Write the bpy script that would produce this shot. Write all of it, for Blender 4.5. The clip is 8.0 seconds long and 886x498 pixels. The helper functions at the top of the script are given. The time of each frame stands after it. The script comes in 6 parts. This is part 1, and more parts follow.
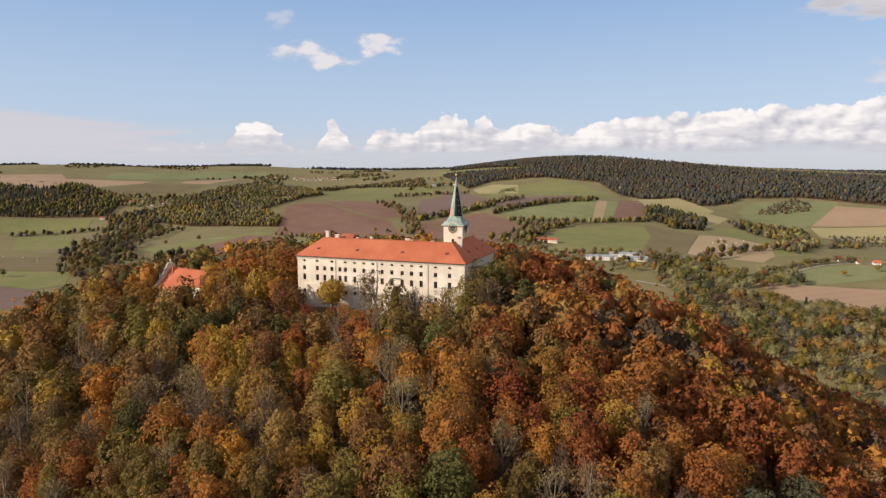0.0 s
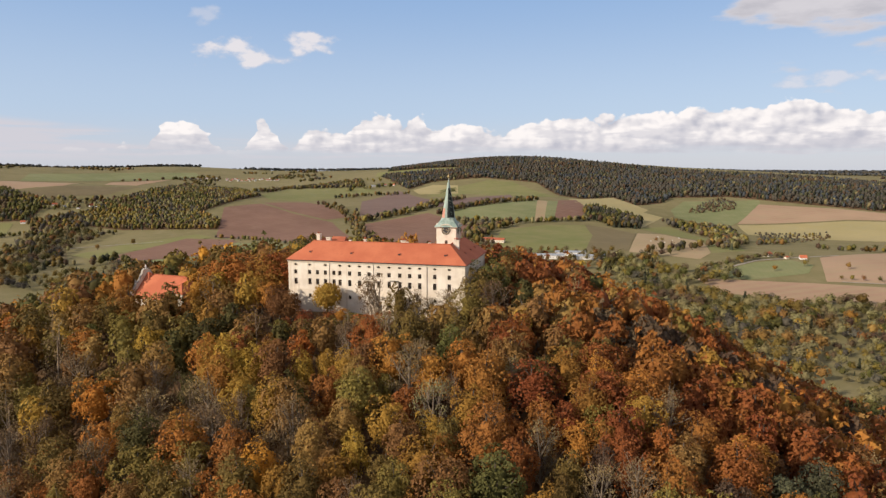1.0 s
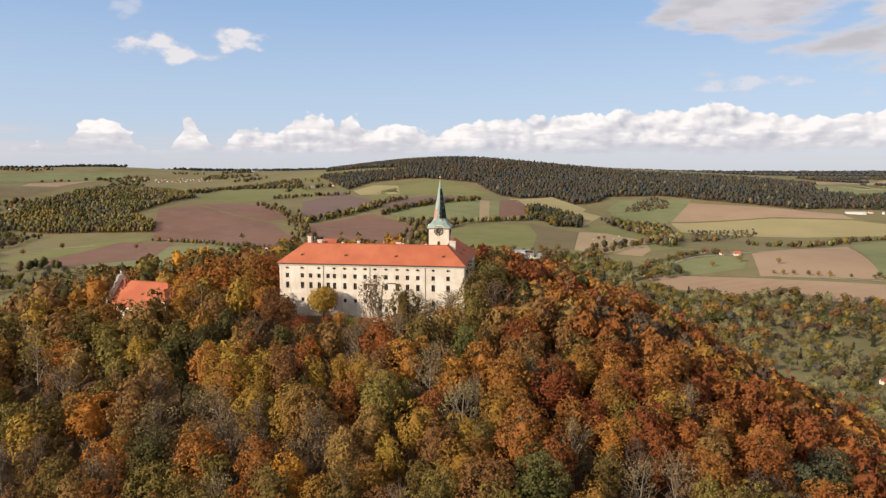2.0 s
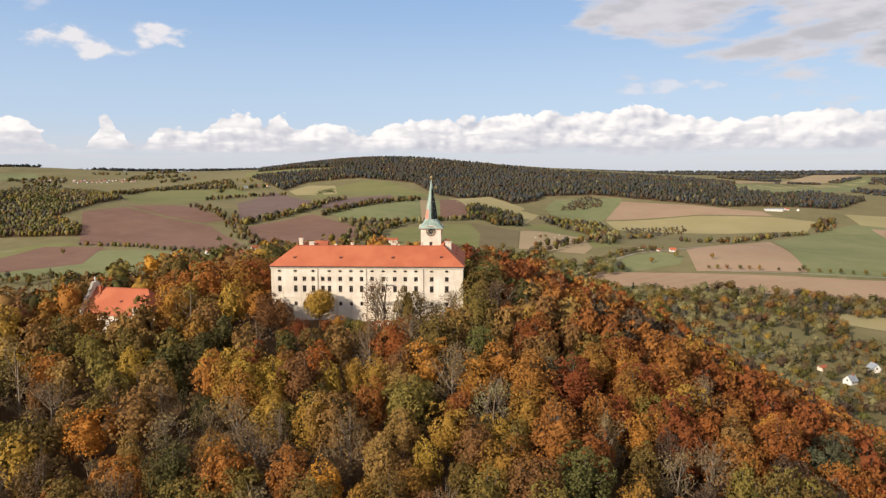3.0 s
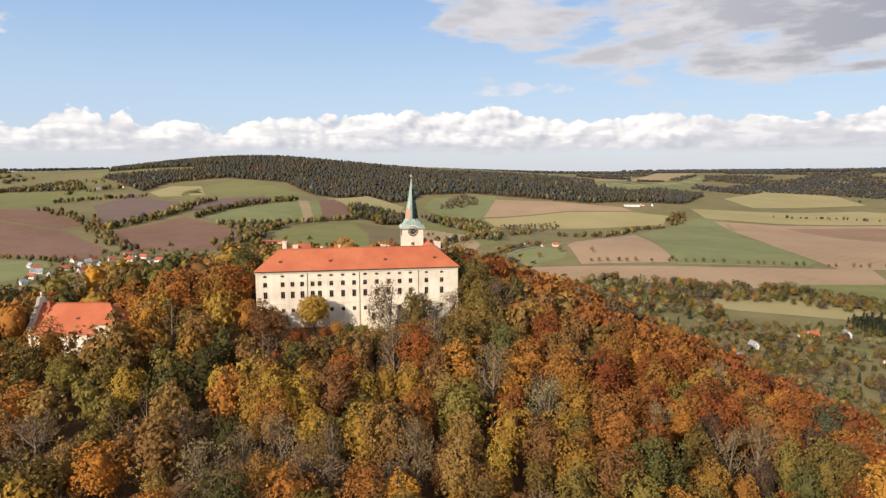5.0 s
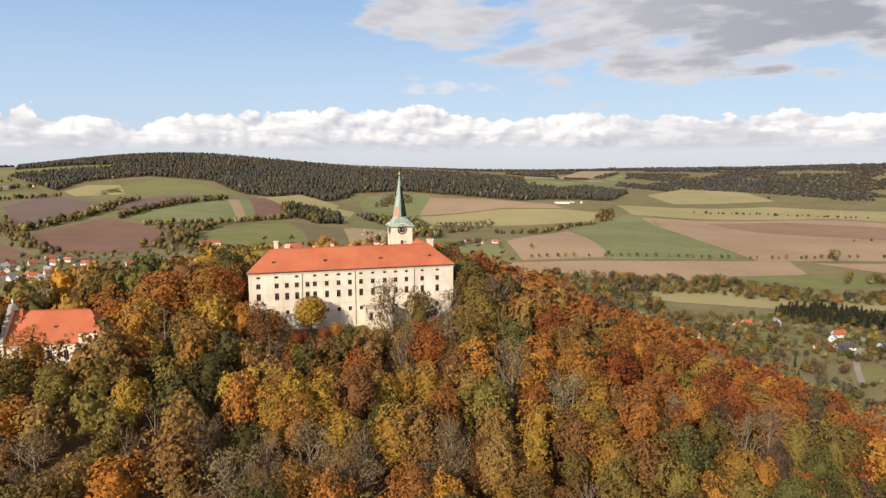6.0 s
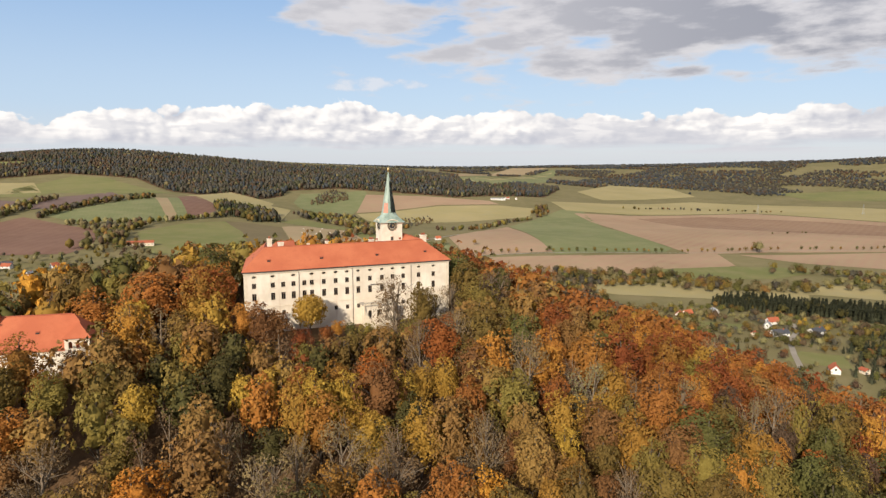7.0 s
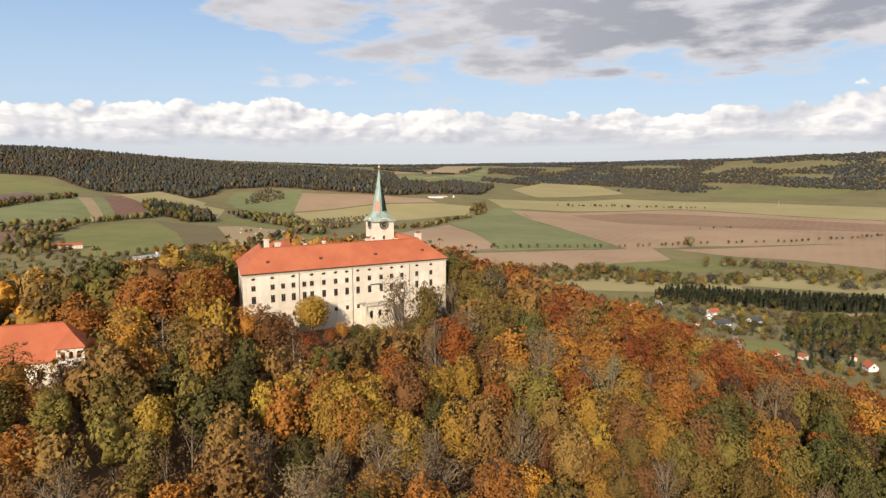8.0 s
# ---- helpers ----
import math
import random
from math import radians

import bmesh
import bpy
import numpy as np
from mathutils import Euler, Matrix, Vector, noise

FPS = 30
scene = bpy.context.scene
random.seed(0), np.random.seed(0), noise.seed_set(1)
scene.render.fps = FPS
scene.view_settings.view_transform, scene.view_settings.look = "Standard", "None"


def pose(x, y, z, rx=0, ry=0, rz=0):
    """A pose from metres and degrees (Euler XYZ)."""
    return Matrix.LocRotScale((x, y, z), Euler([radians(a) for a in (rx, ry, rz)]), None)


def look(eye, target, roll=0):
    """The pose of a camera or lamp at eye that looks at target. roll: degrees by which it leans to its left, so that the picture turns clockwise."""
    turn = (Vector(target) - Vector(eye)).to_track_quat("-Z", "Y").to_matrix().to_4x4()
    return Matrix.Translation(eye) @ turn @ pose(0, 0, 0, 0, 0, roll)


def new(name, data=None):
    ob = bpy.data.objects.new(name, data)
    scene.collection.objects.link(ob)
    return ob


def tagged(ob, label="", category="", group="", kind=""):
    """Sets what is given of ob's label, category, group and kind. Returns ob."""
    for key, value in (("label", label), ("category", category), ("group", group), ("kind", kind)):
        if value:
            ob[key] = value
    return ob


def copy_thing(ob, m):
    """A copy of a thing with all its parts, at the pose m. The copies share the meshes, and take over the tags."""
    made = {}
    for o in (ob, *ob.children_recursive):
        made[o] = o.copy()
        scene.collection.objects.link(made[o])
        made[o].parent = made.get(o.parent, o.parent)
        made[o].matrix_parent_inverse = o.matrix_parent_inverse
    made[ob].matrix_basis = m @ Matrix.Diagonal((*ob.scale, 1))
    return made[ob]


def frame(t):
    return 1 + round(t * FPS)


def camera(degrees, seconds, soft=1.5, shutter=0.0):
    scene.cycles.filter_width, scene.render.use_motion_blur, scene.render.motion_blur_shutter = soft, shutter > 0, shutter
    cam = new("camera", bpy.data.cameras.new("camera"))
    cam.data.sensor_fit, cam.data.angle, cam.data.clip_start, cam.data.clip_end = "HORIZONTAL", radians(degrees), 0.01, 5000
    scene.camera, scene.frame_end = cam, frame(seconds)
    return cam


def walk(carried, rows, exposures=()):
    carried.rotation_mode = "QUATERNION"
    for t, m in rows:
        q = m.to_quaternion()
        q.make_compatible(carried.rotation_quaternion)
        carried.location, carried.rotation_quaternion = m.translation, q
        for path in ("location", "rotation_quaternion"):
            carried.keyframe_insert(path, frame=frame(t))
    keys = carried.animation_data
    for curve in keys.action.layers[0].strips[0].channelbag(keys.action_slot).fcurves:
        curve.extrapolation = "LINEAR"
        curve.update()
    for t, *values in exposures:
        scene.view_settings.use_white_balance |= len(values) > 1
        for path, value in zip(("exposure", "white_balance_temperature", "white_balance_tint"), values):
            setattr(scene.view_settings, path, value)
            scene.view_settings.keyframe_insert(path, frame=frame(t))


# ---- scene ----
# ---------------------------------------------------------------- camera and its flight
cam = camera(69.1, 8.0, 1.4)
METRES, EYE, TILT, LEAN, TURN = 160.0, 150.0, -7.2, 0.0, 0.0
ROWS = [
    (0.0, 0.0, 0.0, 0.0, 0.0, 0.0, -0.0),
    (0.5, -0.0608, 0.0044, 0.0015, -2.77, 0.01, 0.36),
    (1.0, -0.1256, 0.012, 0.0034, -5.8, -0.0, 0.77),
    (2.5, -0.306, 0.0527, 0.0101, -14.47, -0.18, 1.85),
    (3.0, -0.3676, 0.0737, 0.013, -17.54, -0.3, 2.26),
    (3.5, -0.4225, 0.0964, 0.0155, -20.35, -0.43, 2.62),
    (4.0, -0.4806, 0.1243, 0.0187, -23.41, -0.58, 2.99),
    (4.5, -0.5328, 0.1531, 0.0225, -26.35, -0.76, 3.35),
    (6.0, -0.691, 0.2611, 0.0349, -35.96, -1.62, 4.36),
    (6.5, -0.7362, 0.2997, 0.0384, -38.98, -2.0, 4.64),
    (7.0, -0.7829, 0.3437, 0.0422, -42.19, -2.38, 4.91),
    (7.5, -0.8236, 0.3867, 0.0468, -45.11, -2.73, 5.14),
    (8.0, -0.8648, 0.4358, 0.0535, -48.31, -3.1, 5.41),
]
walk(cam, [(t, pose(0, 0, EYE, TILT, LEAN, TURN) @ pose(METRES * x, METRES * y, METRES * z, 90 + pitch, roll, yaw)) for t, x, y, z, yaw, pitch, roll in ROWS],
     exposures=((0.0, 0.08, 6700, 14), (2.5, 0.16, 6700, 12.5), (5.0, 0.24, 6700, 11), (8.0, 0.22, 6750, 10.5)))

# ---------------------------------------------------------------- sky and sun
SUN_BEARING, SUN_HEIGHT = -114.0, 25.0
world = bpy.data.worlds.new("sky")
scene.world = world
world.use_nodes = True


def build_sky():
    nt = world.node_tree
    nt.nodes.clear()
    N, L = nt.nodes.new, nt.links.new

    def val(op, a, b=None, c=None, clamp=False):
        n = N("ShaderNodeMath")
        n.operation, n.use_clamp = op, clamp
        for i, v in enumerate((a, b, c)):
            if v is None:
                continue
            if isinstance(v, (int, float)):
                n.inputs[i].default_value = v
            else:
                L(v, n.inputs[i])
        return n.outputs[0]

    def step(v, a, b):
        n = N("ShaderNodeMapRange")
        n.interpolation_type = "SMOOTHSTEP"
        L(v, n.inputs["Value"])
        n.inputs["From Min"].default_value, n.inputs["From Max"].default_value = a, b
        return n.outputs[0]

    def mix(f, a, b):
        n = N("ShaderNodeMix")
        n.data_type = "RGBA"
        for sock, v in ((n.inputs[0], f), (n.inputs[6], a), (n.inputs[7], b)):
            if isinstance(v, (int, float)):
                sock.default_value = v
            elif isinstance(v, tuple):
                sock.default_value = (*v, 1)
            else:
                L(v, sock)
        return n.outputs[2]

    def puffs(vec, scale, detail, rough):
        n = N("ShaderNodeTexNoise")
        L(vec, n.inputs["Vector"])
        n.inputs["Scale"].default_value, n.inputs["Detail"].default_value, n.inputs["Roughness"].default_value = scale, detail, rough
        return n.outputs["Fac"]

    sky = N("ShaderNodeTexSky")
    sky.sky_type, sky.sun_disc = "NISHITA", False
    sky.sun_elevation, sky.sun_rotation = radians(SUN_HEIGHT), radians(SUN_BEARING)
    sky.altitude, sky.air_density, sky.dust_density, sky.ozone_density = 400, 1.0, 0.8, 1.0
    co = N("ShaderNodeTexCoord").outputs["Generated"]
    sep = N("ShaderNodeSeparateXYZ")
    L(co, sep.inputs[0])
    az = val("MULTIPLY", val("ARCTAN2", sep.outputs[0], sep.outputs[1]), 57.2958)
    el = val("MULTIPLY", val("ARCSINE", sep.outputs[2]), 57.2958)

    def plane(sx, sy, oz=0.0, dx=0.0, dy=0.0):
        n = N("ShaderNodeCombineXYZ")
        L(val("MULTIPLY_ADD", az, sx, dx), n.inputs[0])
        L(val("MULTIPLY_ADD", el, sy, dy), n.inputs[1])
        n.inputs[2].default_value = oz
        return n.outputs[0]

    def along(stops, top):
        """A height in degrees that follows the bearing from one stop to the next."""
        n = N("ShaderNodeValToRGB")
        ramp = n.color_ramp
        for i, (a, e) in enumerate(stops):
            at = (a + 40) / 130
            el_stop = ramp.elements[i] if i < 2 else ramp.elements.new(at)
            el_stop.position, el_stop.color = at, (e / top, e / top, e / top, 1)
        L(val("DIVIDE", val("MULTIPLY_ADD", puffs(plane(0.5, 0.8, 9.3), 1.0, 2.0, 0.5), 2.4, val("ADD", az, 38.8)), 130.0), n.inputs[0])
        return val("MULTIPLY", n.outputs[0], top)

    def billows(dx, dy):
        """Rounded cauliflower heads: cells at three sizes, thrown out of true by noise."""
        out = None
        for scale, weight in ((0.24, 0.55), (0.58, 0.30), (1.5, 0.15)):
            v = N("ShaderNodeTexVoronoi")
            v.feature = "SMOOTH_F1"
            v.inputs["Smoothness"].default_value = 0.35
            v.inputs["Scale"].default_value = scale
            L(plane(1.0, 1.35, scale * 3, dx, dy), v.inputs["Vector"])
            w = val("MULTIPLY", val("SUBTRACT", 1.0, v.outputs["Distance"]), weight)
            out = w if out is None else val("ADD", out, w)
        return val("MULTIPLY_ADD", puffs(plane(1.1, 1.5, 3.1, dx, dy), 1.0, 5.0, 0.5), 0.36, val("SUBTRACT", out, 0.18))

    # a bank of cumulus low over the land: rounded heads, flat grey feet
    heads, lit = billows(0.0, 0.0), billows(-0.5, 0.75)
    streak = puffs(plane(0.10, 1.5, 1.7), 1.0, 5.0, 0.55)
    top = along(((-40, 1.0), (-18.6, 1.4), (-17.2, 3.7), (-14.6, 3.7), (-13.0, 2.3), (-11.2, 1.2), (-10.2, 3.9), (-9.0, 4.0), (-8.0, 1.9), (-4.6, 3.2), (-2.8, 2.9), (-1.2, 4.6), (1.0, 4.7),
                 (2.2, 3.8), (3.7, 4.9), (5.2, 3.7), (9.0, 3.6), (10.7, 2.7), (12.5, 3.8), (17.0, 4.5), (24.0, 4.6), (26.0, 4.1), (30.5, 5.0), (36.0, 4.7), (41.8, 3.8), (48.8, 4.6), (54.0, 4.1), (68.0, 4.2), (75.5, 3.8), (80.0, 5.3), (90.0, 4.8)), 8.0)
    inside = val("ADD", val("SUBTRACT", top, el), val("MULTIPLY", val("SUBTRACT", heads, 0.50), 2.6))
    foot = val("ADD", val("MULTIPLY", val("SUBTRACT", streak, 0.5), 1.6), el)
    bank = val("MULTIPLY", step(inside, 0.0, 0.22), step(foot, 0.9, 1.9))
    relief = val("MULTIPLY_ADD", val("SUBTRACT", heads, lit), 2.6, 0.78, clamp=True)
    tall = step(val("ADD", foot, val("MULTIPLY", heads, 0.8)), 1.7, 3.4)
    bright = val("MULTIPLY", relief, val("MULTIPLY_ADD", tall, 0.62, 0.40), clamp=True)
    grey = val("MULTIPLY", step(az, 40.0, 66.0), val("MULTIPLY_ADD", step(az, 76.0, 79.0), -0.8, 1.0))
    grey = val("MULTIPLY", grey, step(puffs(plane(0.16, 0.55, 4.4), 1.0, 4.0, 0.55), 0.42, 0.58))
    bright = val("MULTIPLY", bright, val("MULTIPLY_ADD", grey, -0.55, 1.0))

    rows = puffs(plane(0.30, 1.35, 6.4), 1.0, 5.0, 0.5)
    bright = val("MULTIPLY", bright, val("MULTIPLY_ADD", val("MULTIPLY", step(rows, 0.46, 0.60), step(el, 4.3, 2.9)), -0.5, 1.0))

    # flat grey streaks under and beside the bank
    veil_top = along(((-40, 5.0), (-30, 4.2), (-20, 3.2), (-8, 2.4), (10, 2.2), (90, 2.2)), 8.0)
    veil = val("MULTIPLY", step(val("MULTIPLY_ADD", step(az, -14.0, -26.0), 0.18, streak), 0.44, 0.66), val("MULTIPLY", step(el, 0.3, 1.2), step(val("SUBTRACT", veil_top, el), 0.0, 0.7)))

    # broken grey deck higher up, towards the east
    deck_n = puffs(plane(0.13, 0.46, 8.0), 1.0, 7.0, 0.52)
    low = along(((-40, 24), (20, 17), (28, 12.8), (31, 10.6), (34, 9.0), (38, 8.3), (43, 7.6), (46, 6.2), (52, 6.0), (60, 6.3), (65, 7.4), (69, 6.3), (82, 5.6), (90, 5.4)), 24.0)
    over = val("ADD", val("MINIMUM", val("SUBTRACT", el, low), val("MULTIPLY_ADD", step(az, 44.0, 66.0), 2.5, 1.6)), val("MULTIPLY", val("SUBTRACT", deck_n, 0.5), 15.0))
    deck = step(over, -0.3, 2.0)
    shade = puffs(plane(0.16, 0.55, 2.6, 0.0, 0.35), 1.0, 7.0, 0.55)
    deck_area = val("MULTIPLY", val("MULTIPLY_ADD", step(az, 40.0, 70.0), 0.55, 0.45), val("MULTIPLY", step(over, 0.4, 3.0), step(shade, 0.34, 0.56)))

    # single fair-weather clouds
    def single(a, e, w, h):
        u, v = val("DIVIDE", val("SUBTRACT", az, a), w), val("DIVIDE", val("SUBTRACT", el, e), h)
        d = val("ADD", val("MULTIPLY", u, u), val("MULTIPLY", v, v))
        return step(val("SUBTRACT", puffs(plane(0.42, 0.7, a), 1.0, 5.0, 0.5), val("MULTIPLY", d, 0.16)), 0.30, 0.50)

    lone = val("MAXIMUM", single(-10.6, 9.4, 3.0, 1.25), single(-5.6, 10.3, 2.3, 0.9))
    lone = val("MAXIMUM", lone, val("MULTIPLY", single(-13.8, 12.2, 1.2, 0.8), 0.5))
    lone = val("MAXIMUM", lone, val("MULTIPLY", single(36.4, 6.6, 3.4, 0.55), 0.7))

    fade = mix(step(el, 0.0, 5.0), (5.6, 6.15, 7.1), (4.5, 5.95, 7.9))
    fade = mix(step(el, 4.0, 17.0), fade, (2.6, 4.4, 7.3))
    blue = mix(step(el, 16.0, 60.0), mix(0.18, fade, sky.outputs[0]), sky.outputs[0])
    col = mix(val("MULTIPLY", veil, 0.9), blue, (5.9, 5.95, 6.5))
    col = mix(bank, col, mix(bright, (4.9, 5.1, 5.8), (9.0, 8.85, 8.75)))
    col = mix(val("MULTIPLY", lone, 0.85), col, mix(lone, (5.4, 5.8, 6.7), (7.8, 7.6, 7.7)))
    col = mix(val("MULTIPLY", deck, 0.92), col, mix(deck_area, (6.3, 6.2, 6.45), (3.1, 3.15, 3.6)))
    back = N("ShaderNodeBackground")
    L(col, back.inputs["Color"])
    back.inputs["Strength"].default_value = 0.10
    L(back.outputs[0], N("ShaderNodeOutputWorld").inputs["Surface"])


build_sky()
sun_data = bpy.data.lights.new("sun", "SUN")
sun_data.energy, sun_data.angle, sun_data.color = 4.9, radians(0.53), (1.0, 0.88, 0.72)
sun_dir = Vector((math.sin(radians(SUN_BEARING)) * math.cos(radians(SUN_HEIGHT)), math.cos(radians(SUN_BEARING)) * math.cos(radians(SUN_HEIGHT)), math.sin(radians(SUN_HEIGHT))))
new("sun", sun_data).matrix_world = look(sun_dir * 900, (0, 0, 0))
# ---------------------------------------------------------------- the lie of the land
SWELLS = (  # distance, first and last bearing, rise of each swell along that arc
    (1000, -35, 85, (1, -1, 2, 11, 9, 6, 5, 7, 6, -4, -5, -2, -1)),
    (1500, -35, 85, (-27, -12, 12, 8, 9, 27, -13, -18, -1, -12, -8, -10, -9)),
    (2100, -35, 85, (36, 29, 9, -5, 13, -5, 28, -18, -23, -8, -20)),
    (2900, -35, 85, (5, -10, -32, 27, 43, 15, 40, -6, -21, -27, -22)),
    (4000, -40, 90, (18, 18, -19, 29, 28, -39, -33, 0, 16)),
    (4450, -40, 90, (4, 5, 9, 6, 2, 0, 0, 0, 4, 19, 22, 15, 11, 14)),
)
CASTLE_AT, CASTLE_TURN = (6.73, 197.4), -19.9
CU = np.array((math.cos(radians(CASTLE_TURN)), math.sin(radians(CASTLE_TURN))))
CV = np.array((-CU[1], CU[0]))


def castle_local(x, y):
    dx, dy = x - CASTLE_AT[0], y - CASTLE_AT[1]
    return dx * CU[0] + dy * CU[1], dx * CV[0] + dy * CV[1]


def smooth(v, a, b):
    s = np.clip((v - a) / (b - a), 0, 1)
    return s * s * (3 - 2 * s)


def height(x, y):
    """Height of the ground at x, y (numbers or arrays)."""
    x, y = np.asarray(x, float), np.asarray(y, float)
    z = 8 + 0.034 * np.clip(np.hypot(x, y) - 700, 0, 3250)
    for dist, first, last, rises in SWELLS:
        gap = (last - first) / (len(rises) - 1)
        wide = dist * math.radians(gap) * 1.15
        for i, rise in enumerate(rises):
            a = math.radians(first + gap * i)
            z = z + rise * np.exp(-((x - dist * math.sin(a)) ** 2 + (y - dist * math.cos(a)) ** 2) / wide ** 2)
    z = z + 24 * np.exp(-((x - 560) ** 2 + (y - 3150) ** 2) / 480 ** 2) + 10 * np.exp(-((x - 900) ** 2 + (y - 2800) ** 2) / 420 ** 2)
    z = z + 13 * np.exp(-((x + 540) ** 2 + (y - 1800) ** 2) / 230 ** 2) + 15 * np.exp(-((x + 1080) ** 2 + (y - 1600) ** 2) / 260 ** 2)
    for hx, hy, rise, wide in ((4075, 1016, 22, 420), (4170, 512, 30, 380), (3837, 1708, 12, 300), (-2163, 3600, 14, 350), (-1158, 4037, 22, 380), (3300, 2750, 10, 300)):  # far knolls
        z = z + rise * np.exp(-((x - hx) ** 2 + (y - hy) ** 2) / wide ** 2)
    c, s = math.cos(1.758), math.sin(1.758)
    u = ((x + 26.9) * c + (y - 395.9) * s) / 363.5
    v = (-(x + 26.9) * s + (y - 395.9) * c) / 164.6
    hill = 109.1 / (1 + (u * u + v * v) ** 1.622)
    hill = hill + 24.5 * np.exp(-((x + 159.9) ** 2 + (y - 233.3) ** 2) / 74.4 ** 2)  # western shoulder
    hill = hill - 19.4 * np.exp(-((x - 207.3) ** 2 + (y - 157.2) ** 2) / 110.3 ** 2)  # hollow on the east flank
    z = z + hill / (1 + np.exp(np.clip((y - 328.3 + 0.15 * x) / 24, -60, 60)))
    cu, cv = castle_local(x, y)
    flat = smooth(cu, -72, -62) * smooth(-cu, -12, -2) * smooth(cv, -12, -5) * smooth(-cv, -48, -38)
    z = z * (1 - flat) + 103.0 * flat
    yard = smooth(cu, -130, -120) * smooth(-cu, 80, 92) * smooth(cv, -14, -6) * smooth(-cv, -26, -17)
    return z * (1 - yard) + 98.6 * yard

# ---------------------------------------------------------------- materials
class Mat:
    """A small builder for node materials."""

    def __init__(self, name):
        self.m = bpy.data.materials.new(name)
        self.m.use_nodes = True
        self.nt = self.m.node_tree
        self.bsdf = self.nt.nodes["Principled BSDF"]
        self.out = self.nt.nodes["Material Output"]

    def node(self, kind, **ins):
        n = self.nt.nodes.new(kind)
        for key, v in ins.items():
            self.put(n.inputs[key.replace("_", " ")], v)
        return n

    def put(self, sock, v):
        if isinstance(v, (int, float)):
            sock.default_value = v
        elif isinstance(v, tuple):
            sock.default_value = (*v, 1) if len(v) == 3 and sock.type == "RGBA" else v
        else:
            self.nt.links.new(v, sock)

    def math(self, op, a, b=0.0, clamp=False):
        n = self.nt.nodes.new("ShaderNodeMath")
        n.operation, n.use_clamp = op, clamp
        self.put(n.inputs[0], a), self.put(n.inputs[1], b)
        return n.outputs[0]

    def coords(self, scale=(1, 1, 1), turn=0.0, kind="Object"):
        mp = self.nt.nodes.new("ShaderNodeMapping")
        self.nt.links.new(self.nt.nodes.new("ShaderNodeTexCoord").outputs[kind], mp.inputs[0])
        mp.inputs["Scale"].default_value, mp.inputs["Rotation"].default_value = scale, (0, 0, turn)
        return mp.outputs[0]

    def noise(self, scale, detail=4.0, rough=0.55, vec=None, dist=0.0):
        n = self.node("ShaderNodeTexNoise", Scale=scale, Detail=detail, Roughness=rough, Distortion=dist)
        self.nt.links.new(vec if vec is not None else self.coords(), n.inputs["Vector"])
        return n.outputs["Fac"]

    def step(self, v, a, b):
        n = self.nt.nodes.new("ShaderNodeMapRange")
        n.interpolation_type = "SMOOTHSTEP"
        self.put(n.inputs["Value"], v)
        n.inputs["From Min"].default_value, n.inputs["From Max"].default_value = a, b
        return n.outputs[0]

    def mix(self, f, a, b, blend="MIX"):
        n = self.nt.nodes.new("ShaderNodeMix")
        n.data_type, n.blend_type = "RGBA", blend
        self.put(n.inputs[0], f), self.put(n.inputs[6], a), self.put(n.inputs[7], b)
        return n.outputs[2]

    def bump(self, h, strength=0.3, dist=0.1):
        n = self.node("ShaderNodeBump", Strength=strength, Distance=dist)
        self.nt.links.new(h, n.inputs["Height"])
        self.nt.links.new(n.outputs[0], self.bsdf.inputs["Normal"])

    def done(self, col, rough=0.9, metal=0.0, spec=0.2):
        self.put(self.bsdf.inputs["Base Color"], col)
        self.put(self.bsdf.inputs["Roughness"], rough)
        self.put(self.bsdf.inputs["Metallic"], metal)
        self.bsdf.inputs["Specular IOR Level"].default_value = spec
        return self.m


def mottled(name, a, b, scale, fine=None, rough=0.9, bump=0.0, dist=0.05, metal=0.0, spec=0.2):
    k = Mat(name)
    n1, n2 = k.noise(scale, 5, 0.6), k.noise(fine or scale * 9, 3, 0.6)
    f = k.math("ADD", k.math("MULTIPLY", k.step(n1, 0.3, 0.7), 0.7), k.math("MULTIPLY", n2, 0.3), clamp=True)
    if bump:
        k.bump(n2, bump, dist)
    return k.done(k.mix(f, a, b), rough, metal, spec)


